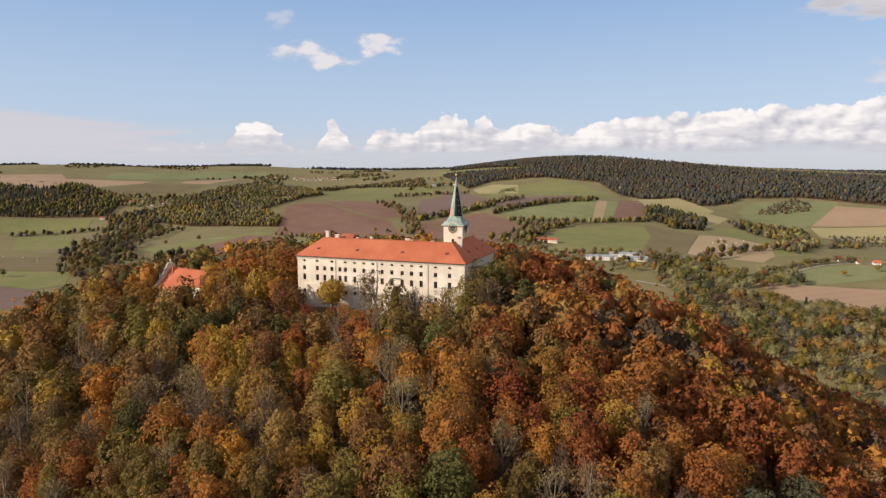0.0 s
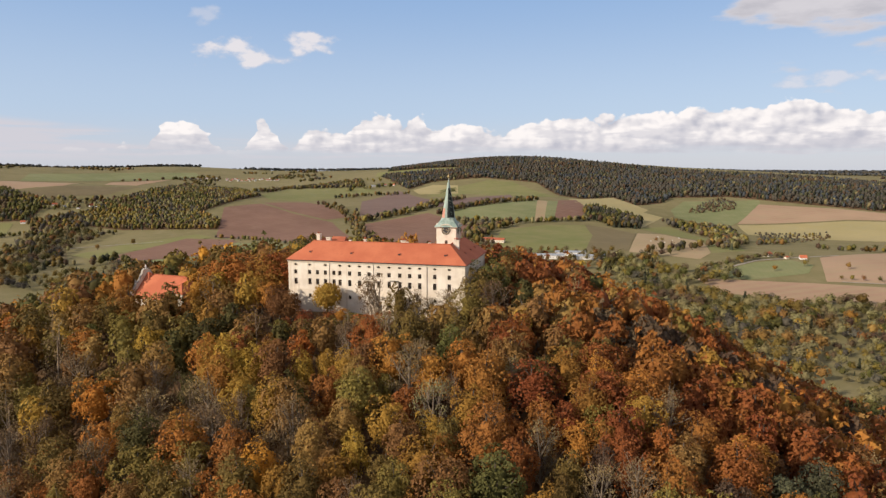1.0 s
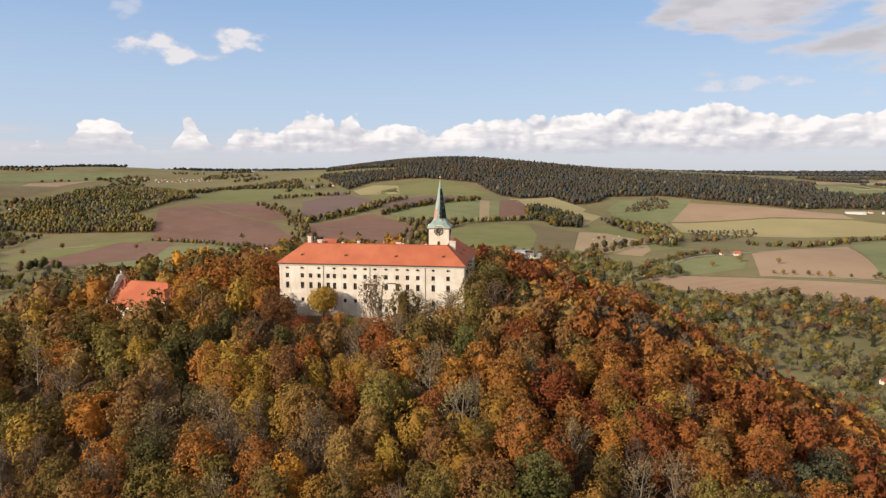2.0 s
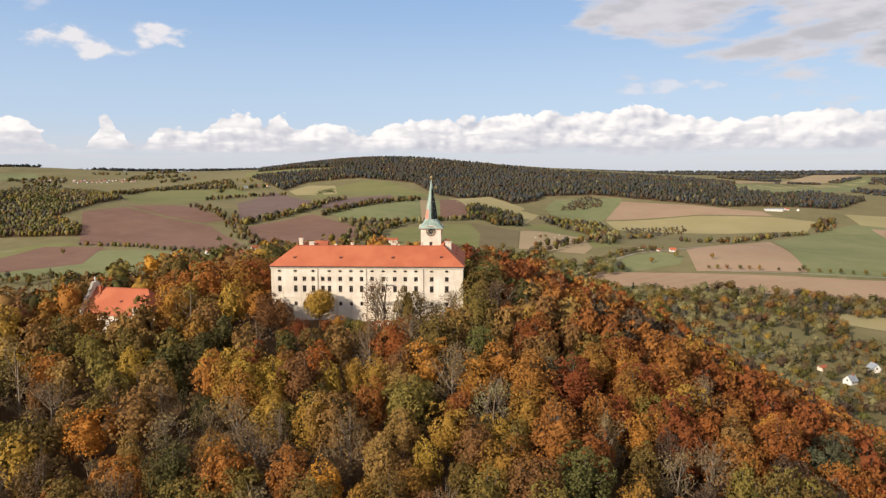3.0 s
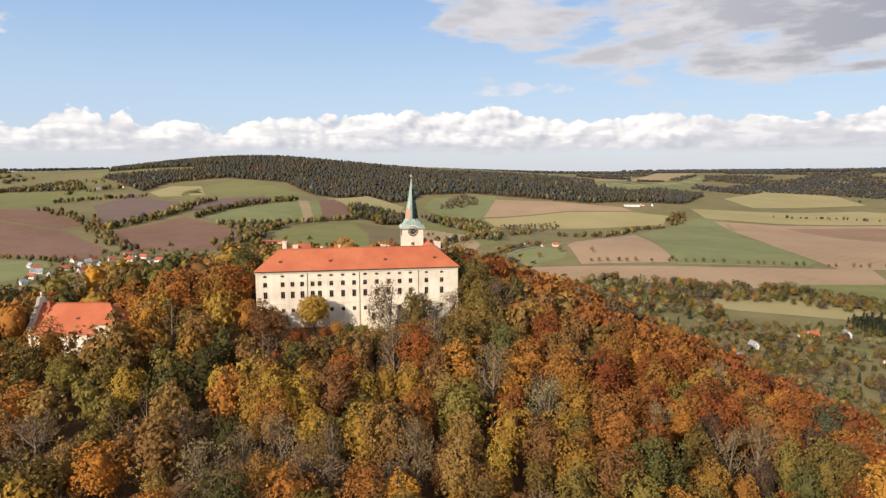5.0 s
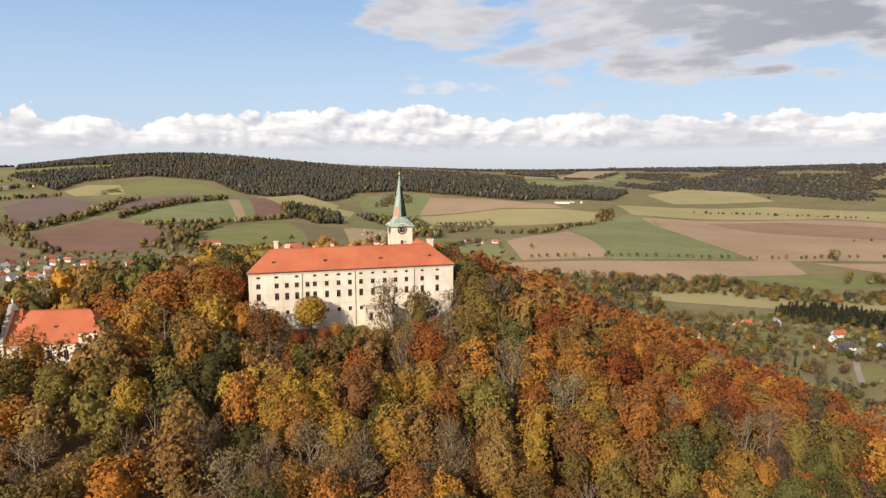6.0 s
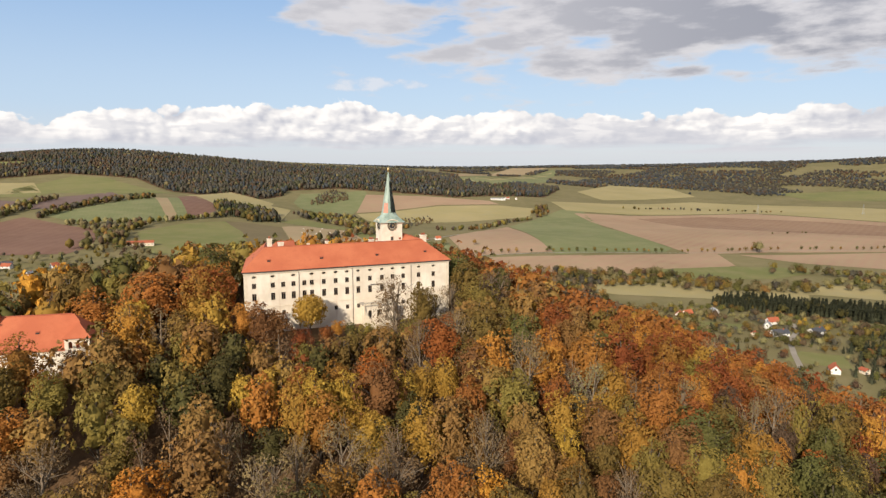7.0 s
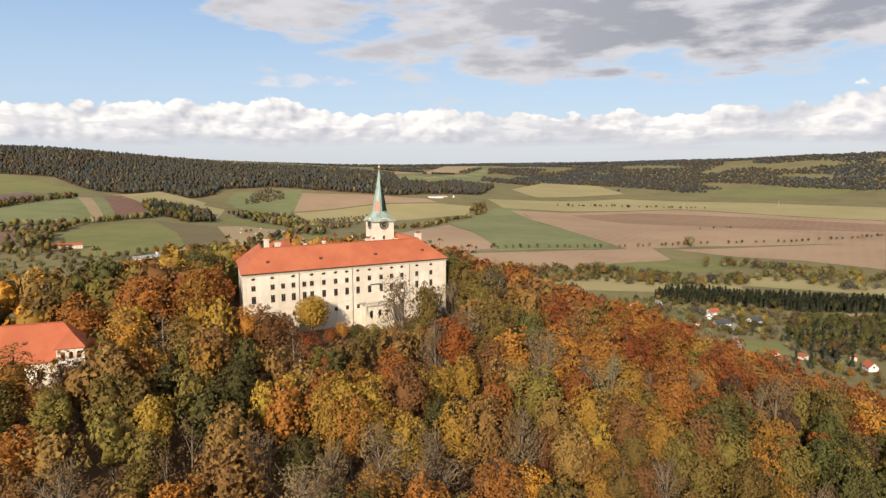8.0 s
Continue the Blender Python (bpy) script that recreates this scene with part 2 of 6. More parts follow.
def leaf_material(name, tones, green, spread=0.35):
    """Leaves: tint by tree (attribute or object) and by clump (island)."""
    k = Mat(name)
    geo = k.nt.nodes.new("ShaderNodeNewGeometry").outputs["Random Per Island"]
    grown = k.nt.nodes.new("ShaderNodeAttribute")
    grown.attribute_name = "tint"
    info = k.math("FRACT", k.math("ADD", k.nt.nodes.new("ShaderNodeObjectInfo").outputs["Random"], grown.outputs["Fac"]))
    ramp = k.nt.nodes.new("ShaderNodeValToRGB")
    ramp.color_ramp.elements[0].position, ramp.color_ramp.elements[1].position = 0.0, 1.0
    ramp.color_ramp.elements[0].color, ramp.color_ramp.elements[1].color = (*tones[0], 1), (*tones[2], 1)
    mid = ramp.color_ramp.elements.new(0.5)
    mid.color = (*tones[1], 1)
    k.nt.links.new(k.math("ADD", k.math("MULTIPLY", geo, 0.45), k.math("MULTIPLY", k.noise(0.22, 2, 0.5), 0.55), clamp=True), ramp.inputs[0])
    patch = k.step(k.noise(0.35, 3, 0.6), 0.52, 0.72)
    col = k.mix(k.math("MULTIPLY", patch, spread), ramp.outputs[0], green)
    tone = k.node("ShaderNodeHueSaturation", Saturation=1.0)
    k.put(tone.inputs["Color"], col)
    k.put(tone.inputs["Value"], k.math("ADD", k.math("MULTIPLY", info, 0.38), 0.56))
    k.put(tone.inputs["Hue"], k.math("ADD", k.math("MULTIPLY", info, 0.035), 0.486))
    k.done(tone.outputs[0], 0.75, 0, 0.12)
    tr = k.node("ShaderNodeBsdfTranslucent")
    k.put(tr.inputs["Color"], tone.outputs[0])
    ms = k.node("ShaderNodeMixShader", Fac=0.2)
    k.nt.links.new(k.bsdf.outputs[0], ms.inputs[1])
    k.nt.links.new(tr.outputs[0], ms.inputs[2])
    k.nt.links.new(ms.outputs[0], k.out.inputs["Surface"])
    return k.m


LEAF = {
    "rust": leaf_material("rust_leaves", ((0.24, 0.08, 0.028), (0.35, 0.124, 0.037), (0.44, 0.176, 0.048)), (0.28, 0.14, 0.04), 0.35),
    "orange": leaf_material("orange_leaves", ((0.345, 0.13, 0.036), (0.494, 0.191, 0.046), (0.586, 0.259, 0.061)), (0.333, 0.198, 0.049), 0.35),
    "flame": leaf_material("bright_orange_leaves", ((0.46, 0.176, 0.036), (0.598, 0.237, 0.045), (0.667, 0.314, 0.063)), (0.414, 0.209, 0.047), 0.3),
    "gold": leaf_material("golden_leaves", ((0.31, 0.168, 0.038), (0.43, 0.232, 0.048), (0.52, 0.30, 0.065)), (0.287, 0.192, 0.046), 0.4),
    "tan": leaf_material("tan_brown_leaves", ((0.21, 0.112, 0.044), (0.32, 0.17, 0.058), (0.43, 0.238, 0.078)), (0.24, 0.155, 0.05), 0.4),
    "olive": leaf_material("olive_leaves", ((0.158, 0.112, 0.034), (0.24, 0.17, 0.047), (0.335, 0.232, 0.066)), (0.18, 0.148, 0.041), 0.45),
    "green": leaf_material("green_leaves", ((0.078, 0.077, 0.027), (0.127, 0.117, 0.038), (0.184, 0.161, 0.053)), (0.184, 0.134, 0.038), 0.4),
    "grey": leaf_material("withered_grey_brown_leaves", ((0.18, 0.118, 0.064), (0.265, 0.173, 0.09), (0.35, 0.235, 0.118)), (0.28, 0.17, 0.062), 0.4),
    "fir": leaf_material("conifer_needles", ((0.037, 0.045, 0.026), (0.062, 0.07, 0.04), (0.103, 0.105, 0.062)), (0.088, 0.085, 0.046), 0.3),
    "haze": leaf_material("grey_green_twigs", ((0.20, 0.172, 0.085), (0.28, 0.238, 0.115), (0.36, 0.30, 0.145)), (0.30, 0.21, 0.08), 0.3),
    # Bare-twig brown, lifted paler to imitate distance haze on the ridge.
    "dusk": leaf_material("bare_woodland_twigs_hazed", ((0.07, 0.065, 0.054), (0.12, 0.108, 0.084), (0.176, 0.148, 0.112)), (0.092, 0.098, 0.068), 0.4),
    "pine": leaf_material("pine_needles", ((0.085, 0.088, 0.048), (0.125, 0.124, 0.068), (0.170, 0.162, 0.092)), (0.13, 0.115, 0.058), 0.3),
    # Distance haze mixed into the colour: spruce stands for any far tree.
    "spruce": leaf_material("haze_tinted_woods", ((0.055, 0.068, 0.076), (0.09, 0.103, 0.113), (0.132, 0.141, 0.147)), (0.099, 0.105, 0.103), 0.3),
    "russet": leaf_material("dull_russet_woodland_leaves", ((0.1, 0.068, 0.045), (0.155, 0.102, 0.062), (0.21, 0.14, 0.08)), (0.11, 0.1, 0.062), 0.4),
}
BARK = mottled("bark", (0.075, 0.060, 0.045), (0.16, 0.135, 0.105), 1.2, 8, 0.95, 0.4)
PALE_BARK = mottled("pale_bark", (0.16, 0.125, 0.09), (0.265, 0.21, 0.15), 0.9, 6, 0.9, 0.3)


def plaster():
    k = Mat("weathered_cream_plaster")
    big, fine = k.noise(0.16, 6, 0.62), k.noise(2.2, 4, 0.65)
    streak = k.noise(1.0, 4, 0.6, k.coords((0.9, 0.9, 0.07)))
    col = k.mix(k.step(big, 0.38, 0.66), (0.64, 0.565, 0.46), (0.78, 0.715, 0.605))
    col = k.mix(k.math("MULTIPLY", k.step(streak, 0.52, 0.75), 0.55), col, (0.46, 0.35, 0.24))
    col = k.mix(k.math("MULTIPLY", k.step(fine, 0.55, 0.8), 0.35), col, (0.74, 0.68, 0.57))
    k.bump(fine, 0.25, 0.03)
    return k.done(col, 0.93)


def roof_tiles(name, a, b, c):
    k = Mat(name)
    wave = k.node("ShaderNodeTexWave", Scale=1.6, Distortion=0.4, Detail=1.0)
    wave.bands_direction = "Z"
    k.nt.links.new(k.coords(), wave.inputs["Vector"])
    col = k.mix(k.step(k.noise(0.12, 5, 0.6), 0.35, 0.68), a, b)
    col = k.mix(k.math("MULTIPLY", k.step(k.noise(1.4, 4, 0.7), 0.5, 0.75), 0.45), col, c)
    col = k.mix(k.math("MULTIPLY", wave.outputs["Fac"], 0.12), col, c)
    k.bump(wave.outputs["Fac"], 0.25, 0.05)
    return k.done(col, 0.8, 0, 0.25)


def patina():
    k = Mat("verdigris_copper")
    up = k.noise(0.55, 5, 0.65, k.coords((1, 1, 0.25)))
    col = k.mix(k.step(up, 0.36, 0.66), (0.19, 0.26, 0.225), (0.34, 0.43, 0.375))
    col = k.mix(k.math("MULTIPLY", k.step(k.noise(1.6, 4, 0.7), 0.56, 0.7), 0.7), col, (0.035, 0.05, 0.045))
    k.bump(k.noise(3.0, 3, 0.6), 0.2, 0.05)
    return k.done(col, 0.6, 0.0, 0.4)


PLASTER = plaster()
TRIM = mottled("pale_lime_trim", (0.60, 0.52, 0.40), (0.72, 0.65, 0.53), 0.8, 5, 0.9, 0.2)
TILES = roof_tiles("orange_clay_tiles", (0.41, 0.115, 0.056), (0.49, 0.155, 0.076), (0.33, 0.09, 0.05))
OLD_TILES = roof_tiles("aged_red_clay_tiles", (0.34, 0.095, 0.05), (0.43, 0.13, 0.065), (0.22, 0.08, 0.05))
COPPER = patina()
BARE_COPPER = mottled("salmon_new_sheathing", (0.42, 0.20, 0.15), (0.52, 0.27, 0.20), 1.5, 8, 0.7)
# Near-black colour stands in for the dark opening behind the laths.
DARK_GAP = mottled("dark_spire_opening", (0.006, 0.009, 0.009), (0.030, 0.038, 0.034), 1.1, 1.6, 0.8)
STONE = mottled("grey_sandstone", (0.24, 0.22, 0.19), (0.40, 0.37, 0.32), 0.7, 6, 0.9, 0.3)
WHITE = mottled("white_render", (0.66, 0.64, 0.60), (0.78, 0.77, 0.74), 0.3, 4, 0.9)
FRAME_W = mottled("brown_window_frames", (0.10, 0.07, 0.05), (0.16, 0.11, 0.08), 2.0, 12, 0.7)
IRON = mottled("dark_iron", (0.03, 0.03, 0.032), (0.06, 0.06, 0.062), 3.0, 20, 0.6, 0, 0.05, 0.4)
GILT = mottled("gilded_ball", (0.55, 0.42, 0.20), (0.70, 0.55, 0.28), 2.0, 10, 0.4, 0, 0.05, 0.6)
GREY_ROOF = mottled("grey_sheet_roof", (0.26, 0.29, 0.33), (0.40, 0.43, 0.46), 0.2, 2, 0.6, 0, 0.05, 0.2)
DARK_ROOF = mottled("dark_slate_roof", (0.045, 0.05, 0.06), (0.09, 0.095, 0.11), 0.5, 4, 0.7)
LITTER = mottled("leaf_litter", (0.085, 0.05, 0.027), (0.15, 0.09, 0.044), 0.12, 1.2, 0.95, 0.5, 0.3)
TARMAC = mottled("pale_lane_surface", (0.26, 0.23, 0.19), (0.36, 0.33, 0.28), 0.05, 0.5, 0.9)


def glazing():
    k = Mat("window_glass")
    k.done((0.03, 0.035, 0.04), 0.08, 0, 0.5)
    k.bsdf.inputs["Transmission Weight"].default_value = 0.35
    return k.m


GLASS = glazing()


def soil(name, a, b, c, lines=0.0, turn=0.0, gap=9.0):
    """Field: broad drifts of colour, finer mottling and, where worked, drill lines."""
    k = Mat(name)
    col = k.mix(k.step(k.noise(0.006, 5, 0.6), 0.34, 0.66), a, b)
    col = k.mix(k.math("MULTIPLY", k.step(k.noise(0.03, 5, 0.7), 0.42, 0.70), 0.65), col, c)
    col = k.mix(k.math("MULTIPLY", k.noise(0.5, 3, 0.7), 0.35), col, tuple(v * 0.7 for v in a))
    if lines:
        w = k.node("ShaderNodeTexWave", Scale=0.314 / gap * 2, Distortion=1.2, Detail=2.0)
        k.nt.links.new(k.coords((1, 1, 1), radians(turn)), w.inputs["Vector"])
        col = k.mix(k.math("MULTIPLY", w.outputs["Fac"], lines), col, c)
    k.bump(k.noise(0.25, 4, 0.7), 0.5, 0.5)
    return k.done(col, 0.95, 0, 0.1)


GRASS = soil("rough_grassland", (0.168, 0.152, 0.070), (0.218, 0.190, 0.093), (0.262, 0.216, 0.120))
FIELD = {
    "meadow": soil("green_meadow", (0.171, 0.184, 0.068), (0.221, 0.215, 0.086), (0.259, 0.221, 0.11)),
    "crop": soil("young_green_crop", (0.163, 0.187, 0.082), (0.215, 0.231, 0.108), (0.263, 0.247, 0.131), 0.12, 20, 14),
    "plough": soil("ploughed_brown_soil", (0.175, 0.1, 0.072), (0.218, 0.126, 0.093), (0.256, 0.163, 0.116), 0.2, 35, 30),
    "grey_plough": soil("ploughed_grey_brown_soil", (0.159, 0.109, 0.094), (0.193, 0.134, 0.112), (0.227, 0.162, 0.133), 0.2, -15, 14),
    "stubble": soil("tan_stubble", (0.336, 0.247, 0.149), (0.399, 0.299, 0.186), (0.304, 0.268, 0.143), 0.15, 60, 14),
    "fallow": soil("pale_brown_fallow_soil", (0.33, 0.215, 0.145), (0.42, 0.285, 0.192), (0.35, 0.275, 0.168), 0.35, 80, 34),
    "dry": soil("dry_yellow_green_meadow", (0.33, 0.285, 0.135), (0.395, 0.33, 0.165), (0.34, 0.30, 0.172)),
    "brown": soil("dark_harrowed_soil", (0.247, 0.153, 0.102), (0.298, 0.193, 0.127), (0.319, 0.227, 0.146), 0.25, 80, 30),
    "olive": soil("dull_olive_field", (0.152, 0.126, 0.07), (0.185, 0.152, 0.081), (0.214, 0.168, 0.096), 0.15, 40, 14),
}

# ---------------------------------------------------------------- mesh helpers
def part(name, bm, material, parent=None, label="", at=None, smooth_faces=False):
    """Links a bmesh as one mesh object, under a thing or a part."""
    me = bpy.data.meshes.new(name)
    bm.to_mesh(me)
    bm.free()
    for m in material if isinstance(material, (list, tuple)) else (material,):
        me.materials.append(m)
    if smooth_faces:
        me.polygons.foreach_set("use_smooth", [True] * len(me.polygons))
    ob = new(name, me)
    if parent is not None:
        ob.parent = parent
    if at is not None:
        ob.matrix_basis = at
    return tagged(ob, label)


def again(ob, parent, at):
    """One more object on the same mesh, with its children."""
    c = copy_thing(ob, at)
    c.parent = parent
    return c


def box(bm, x0, x1, y0, y1, z0, z1):
    vs = [bm.verts.new((x, y, z)) for z in (z0, z1) for x, y in ((x0, y0), (x1, y0), (x1, y1), (x0, y1))]
    for f in ((3, 2, 1, 0), (4, 5, 6, 7), (0, 1, 5, 4), (1, 2, 6, 5), (2, 3, 7, 6), (3, 0, 4, 7)):
        bm.faces.new([vs[i] for i in f])
    return bm


def boxes(*spans):
    bm = bmesh.new()
    for s in spans:
        box(bm, *s)
    return bm


def rings(bm, profile, n, turn=0.0, cap=True):
    """Stacks n-sided rings of (half width, z) into a closed form."""
    rows = []
    for r, z in profile:
        rows.append([bm.verts.new((r * math.cos(turn + 2 * math.pi * i / n), r * math.sin(turn + 2 * math.pi * i / n), z)) for i in range(n)])
    for a, b in zip(rows, rows[1:]):
        for i in range(n):
            bm.faces.new((a[i], a[(i + 1) % n], b[(i + 1) % n], b[i]))
    if cap:
        bm.faces.new(rows[0][::-1])
        bm.faces.new(rows[-1])
    return bm


def wall(bm, length, top, holes, thick=0.8, base=0.0):
    """An upright wall along x, outer face at y = 0, with openings through it. holes: (x, z, width, height, shape)."""
    xs, zs = {0.0, length}, {base, top}
    for x, z, w, h, _ in holes:
        xs |= {round(x - w / 2, 3), round(x + w / 2, 3)}
        zs |= {round(z - h / 2, 3), round(z + h / 2, 3)}
    xs, zs = sorted(xs), sorted(zs)
    spans = [(round(x - w / 2, 3), round(x + w / 2, 3), round(z - h / 2, 3), round(z + h / 2, 3), s) for x, z, w, h, s in holes]

    def quad(pts):
        bm.faces.new([bm.verts.new(p) for p in pts])

    inside = lambda a, b, c, d: any(a >= s[0] - 1e-4 and b <= s[1] + 1e-4 and c >= s[2] - 1e-4 and d <= s[3] + 1e-4 for s in spans)
    for a, b in zip(xs, xs[1:]):
        run = None
        for c, d in zip(zs, zs[1:]):
            if not inside(a, b, c, d):
                run = (run[0], d) if run else (c, d)
            if inside(a, b, c, d) or d == zs[-1]:
                if run:
                    quad(((a, 0, run[0]), (b, 0, run[0]), (b, 0, run[1]), (a, 0, run[1])))
                    quad(((b, thick, run[0]), (a, thick, run[0]), (a, thick, run[1]), (b, thick, run[1])))
                run = None
    for a, b, c, d, shape in spans:
        rect = [(a, c), (b, c), (b, d), (a, d)]
        loop = rect
        cx, cz, w, h = (a + b) / 2, (c + d) / 2, (b - a) / 2, (d - c) / 2
        if shape == "oval":
            loop = [(cx + w * 0.98 * math.cos(math.pi * (i / 8 - 0.75)), cz + h * 0.98 * math.sin(math.pi * (i / 8 - 0.75))) for i in range(16)]
            for k in range(4):
                arc = loop[4 * k:4 * k + 5] if k < 3 else loop[12:] + loop[:1]
                p, q = rect[k], rect[(k + 1) % 4]
                quad([(p[0], 0, p[1]), (q[0], 0, q[1])] + [(x, 0, z) for x, z in arc[::-1]])
        elif shape == "arch":
            n, spring = 8, d - w
            arc = [(cx + w * math.cos(math.pi * i / n), spring + w * 0.98 * math.sin(math.pi * i / n)) for i in range(n + 1)]
            loop = [(a, c), (b, c)] + arc
            quad([(b, 0, spring), (b, 0, d)] + [(x, 0, z) for x, z in arc[n // 2:0:-1]])
            quad([(a, 0, d), (a, 0, spring)] + [(x, 0, z) for x, z in arc[n - 1:n // 2 - 1:-1]])
        for (p, q), (r, s) in zip(loop, loop[1:] + loop[:1]):
            quad(((p, 0, q), (p, thick, q), (r, thick, s), (r, 0, s)))
    quad(((0, 0, top), (length, 0, top), (length, thick, top), (0, thick, top)))
    return bm


def window_kit(w, h, shape="rect"):
    """Meshes of a window: frame with mullion and transom, and the panes."""
    f = bmesh.new()
    g = bmesh.new()
    if shape == "oval":
        n = 16
        for i in range(n):
            a0, a1 = 2 * math.pi * i / n, 2 * math.pi * (i + 1) / n
            q = [(r * math.cos(a) * w / 2, 0.3, r * math.sin(a) * h / 2) for a, r in ((a0, 0.84), (a1, 0.84), (a1, 1.0), (a0, 1.0))]
            f.faces.new([f.verts.new(p) for p in q])
        box(f, -0.04, 0.04, 0.29, 0.33, -h / 2 * 0.9, h / 2 * 0.9)
        g.faces.new([g.verts.new((math.cos(2 * math.pi * i / n) * w / 2, 0.34, math.sin(2 * math.pi * i / n) * h / 2)) for i in range(n)])
        return f, g
    t, m = 0.09, h * 0.2
    lights = [(w / 4 + 0.02, (h - m) / 2 - 0.0, w / 2 - 0.14, h - m - 2 * t, "rect"), (w * 3 / 4 - 0.02, (h - m) / 2, w / 2 - 0.14, h - m - 2 * t, "rect"),
              (w / 4 + 0.02, h - m / 2 - 0.04, w / 2 - 0.14, m - 0.1, "rect"), (w * 3 / 4 - 0.02, h - m / 2 - 0.04, w / 2 - 0.14, m - 0.1, "rect")]
    wall(f, w, h, lights, 0.1)
    bmesh.ops.translate(f, verts=f.verts[:], vec=(-w / 2, 0.28, -h / 2))
    bmesh.ops.remove_doubles(f, verts=f.verts[:], dist=0.001)
    box(g, -w / 2 + 0.04, w / 2 - 0.04, 0.33, 0.35, -h / 2 + 0.04, h / 2 - 0.04)
    return f, g


def hipped(bm, x0, x1, y0, y1, z, rise, over=0.45, gable=()):
    """A hipped roof over a rectangle; ends named in gable ('w', 'e') stay upright."""
    x0, x1, y0, y1 = x0 - over, x1 + over, y0 - over, y1 + over
    along = (x1 - x0) >= (y1 - y0)
    half = min(x1 - x0, y1 - y0) / 2
    if along:
        m = (y0 + y1) / 2
        a = bm.verts.new((x0 + (0 if "w" in gable else half), m, z + rise))
        b = bm.verts.new((x1 - (0 if "e" in gable else half), m, z + rise))
    else:
        m = (x0 + x1) / 2
        a = bm.verts.new((m, y0 + (0 if "w" in gable else half), z + rise))
        b = bm.verts.new((m, y1 - (0 if "e" in gable else half), z + rise))
    c = [bm.verts.new(p) for p in ((x0, y0, z), (x1, y0, z), (x1, y1, z), (x0, y1, z))]
    if along:
        faces = ((c[0], c[1], b, a), (c[1], c[2], b), (c[2], c[3], a, b), (c[3], c[0], a))
    else:
        faces = ((c[0], c[1], a), (c[1], c[2], b, a), (c[2], c[3], b), (c[3], c[0], a, b))
    for f in faces:
        bm.faces.new(f)
    u = [bm.verts.new((*p.co[:2], z - 0.22)) for p in c]
    for i in range(4):
        bm.faces.new((u[i], u[(i + 1) % 4], c[(i + 1) % 4], c[i]))
    bm.faces.new(u[::-1])
    return bm


# ---------------------------------------------------------------- ground
def graded(lo, hi, inner_lo, inner_hi, fine, grow):
    v = list(np.arange(inner_lo, inner_hi + 0.1, fine))
    s = fine
    while v[-1] < hi:
        s *= grow
        v.append(v[-1] + s)
    s = fine
    while v[0] > lo:
        s *= grow
        v.insert(0, v[0] - s)
    return np.array(v)


GX, GY = graded(-4200, 4700, -420, 640, 10.0, 1.045), graded(-1500, 4700, -20, 640, 10.0, 1.045)
GZ = height(*np.meshgrid(GX, GY))


def ground_z(x, y):
    """Height of the ground sheet itself."""
    i = np.clip(np.searchsorted(GX, x) - 1, 0, len(GX) - 2)
    j = np.clip(np.searchsorted(GY, y) - 1, 0, len(GY) - 2)
    u, v = (x - GX[i]) / (GX[i + 1] - GX[i]), (y - GY[j]) / (GY[j + 1] - GY[j])
    return GZ[j, i] * (1 - u) * (1 - v) + GZ[j, i + 1] * u * (1 - v) + GZ[j + 1, i] * (1 - u) * v + GZ[j + 1, i + 1] * u * v


def fast_mesh(name, verts, faces, mats, index=None, tint=None):
    me = bpy.data.meshes.new(name)
    n, m = len(faces), faces.shape[1]
    me.vertices.add(len(verts))
    me.vertices.foreach_set("co", np.ascontiguousarray(verts, np.float32).ravel())
    me.loops.add(n * m)
    me.loops.foreach_set("vertex_index", np.ascontiguousarray(faces, np.int32).ravel())
    me.polygons.add(n)
    me.polygons.foreach_set("loop_start", np.arange(0, n * m, m, dtype=np.int32))
    for k in mats:
        me.materials.append(k)
    if index is not None:
        me.polygons.foreach_set("material_index", np.ascontiguousarray(index, np.int32))
    if tint is not None:
        me.attributes.new("tint", "FLOAT", "FACE").data.foreach_set("value", np.ascontiguousarray(tint, np.float32))
    me.update(calc_edges=True)
    return me


def build_ground():
    xx, yy = np.meshgrid(GX, GY)
    v = np.stack((xx.ravel(), yy.ravel(), GZ.ravel()), 1)
    nx = len(GX)
    i, j = np.meshgrid(np.arange(nx - 1), np.arange(len(GY) - 1))
    a = (j * nx + i).ravel()
    me = fast_mesh("ground", v, np.stack((a, a + 1, a + nx + 1, a + nx), 1), (GRASS,))
    me.polygons.foreach_set("use_smooth", [True] * len(me.polygons))
    tagged(new("ground", me), "rolling grassland of valley and hills", "ground", kind="structure")


build_ground()


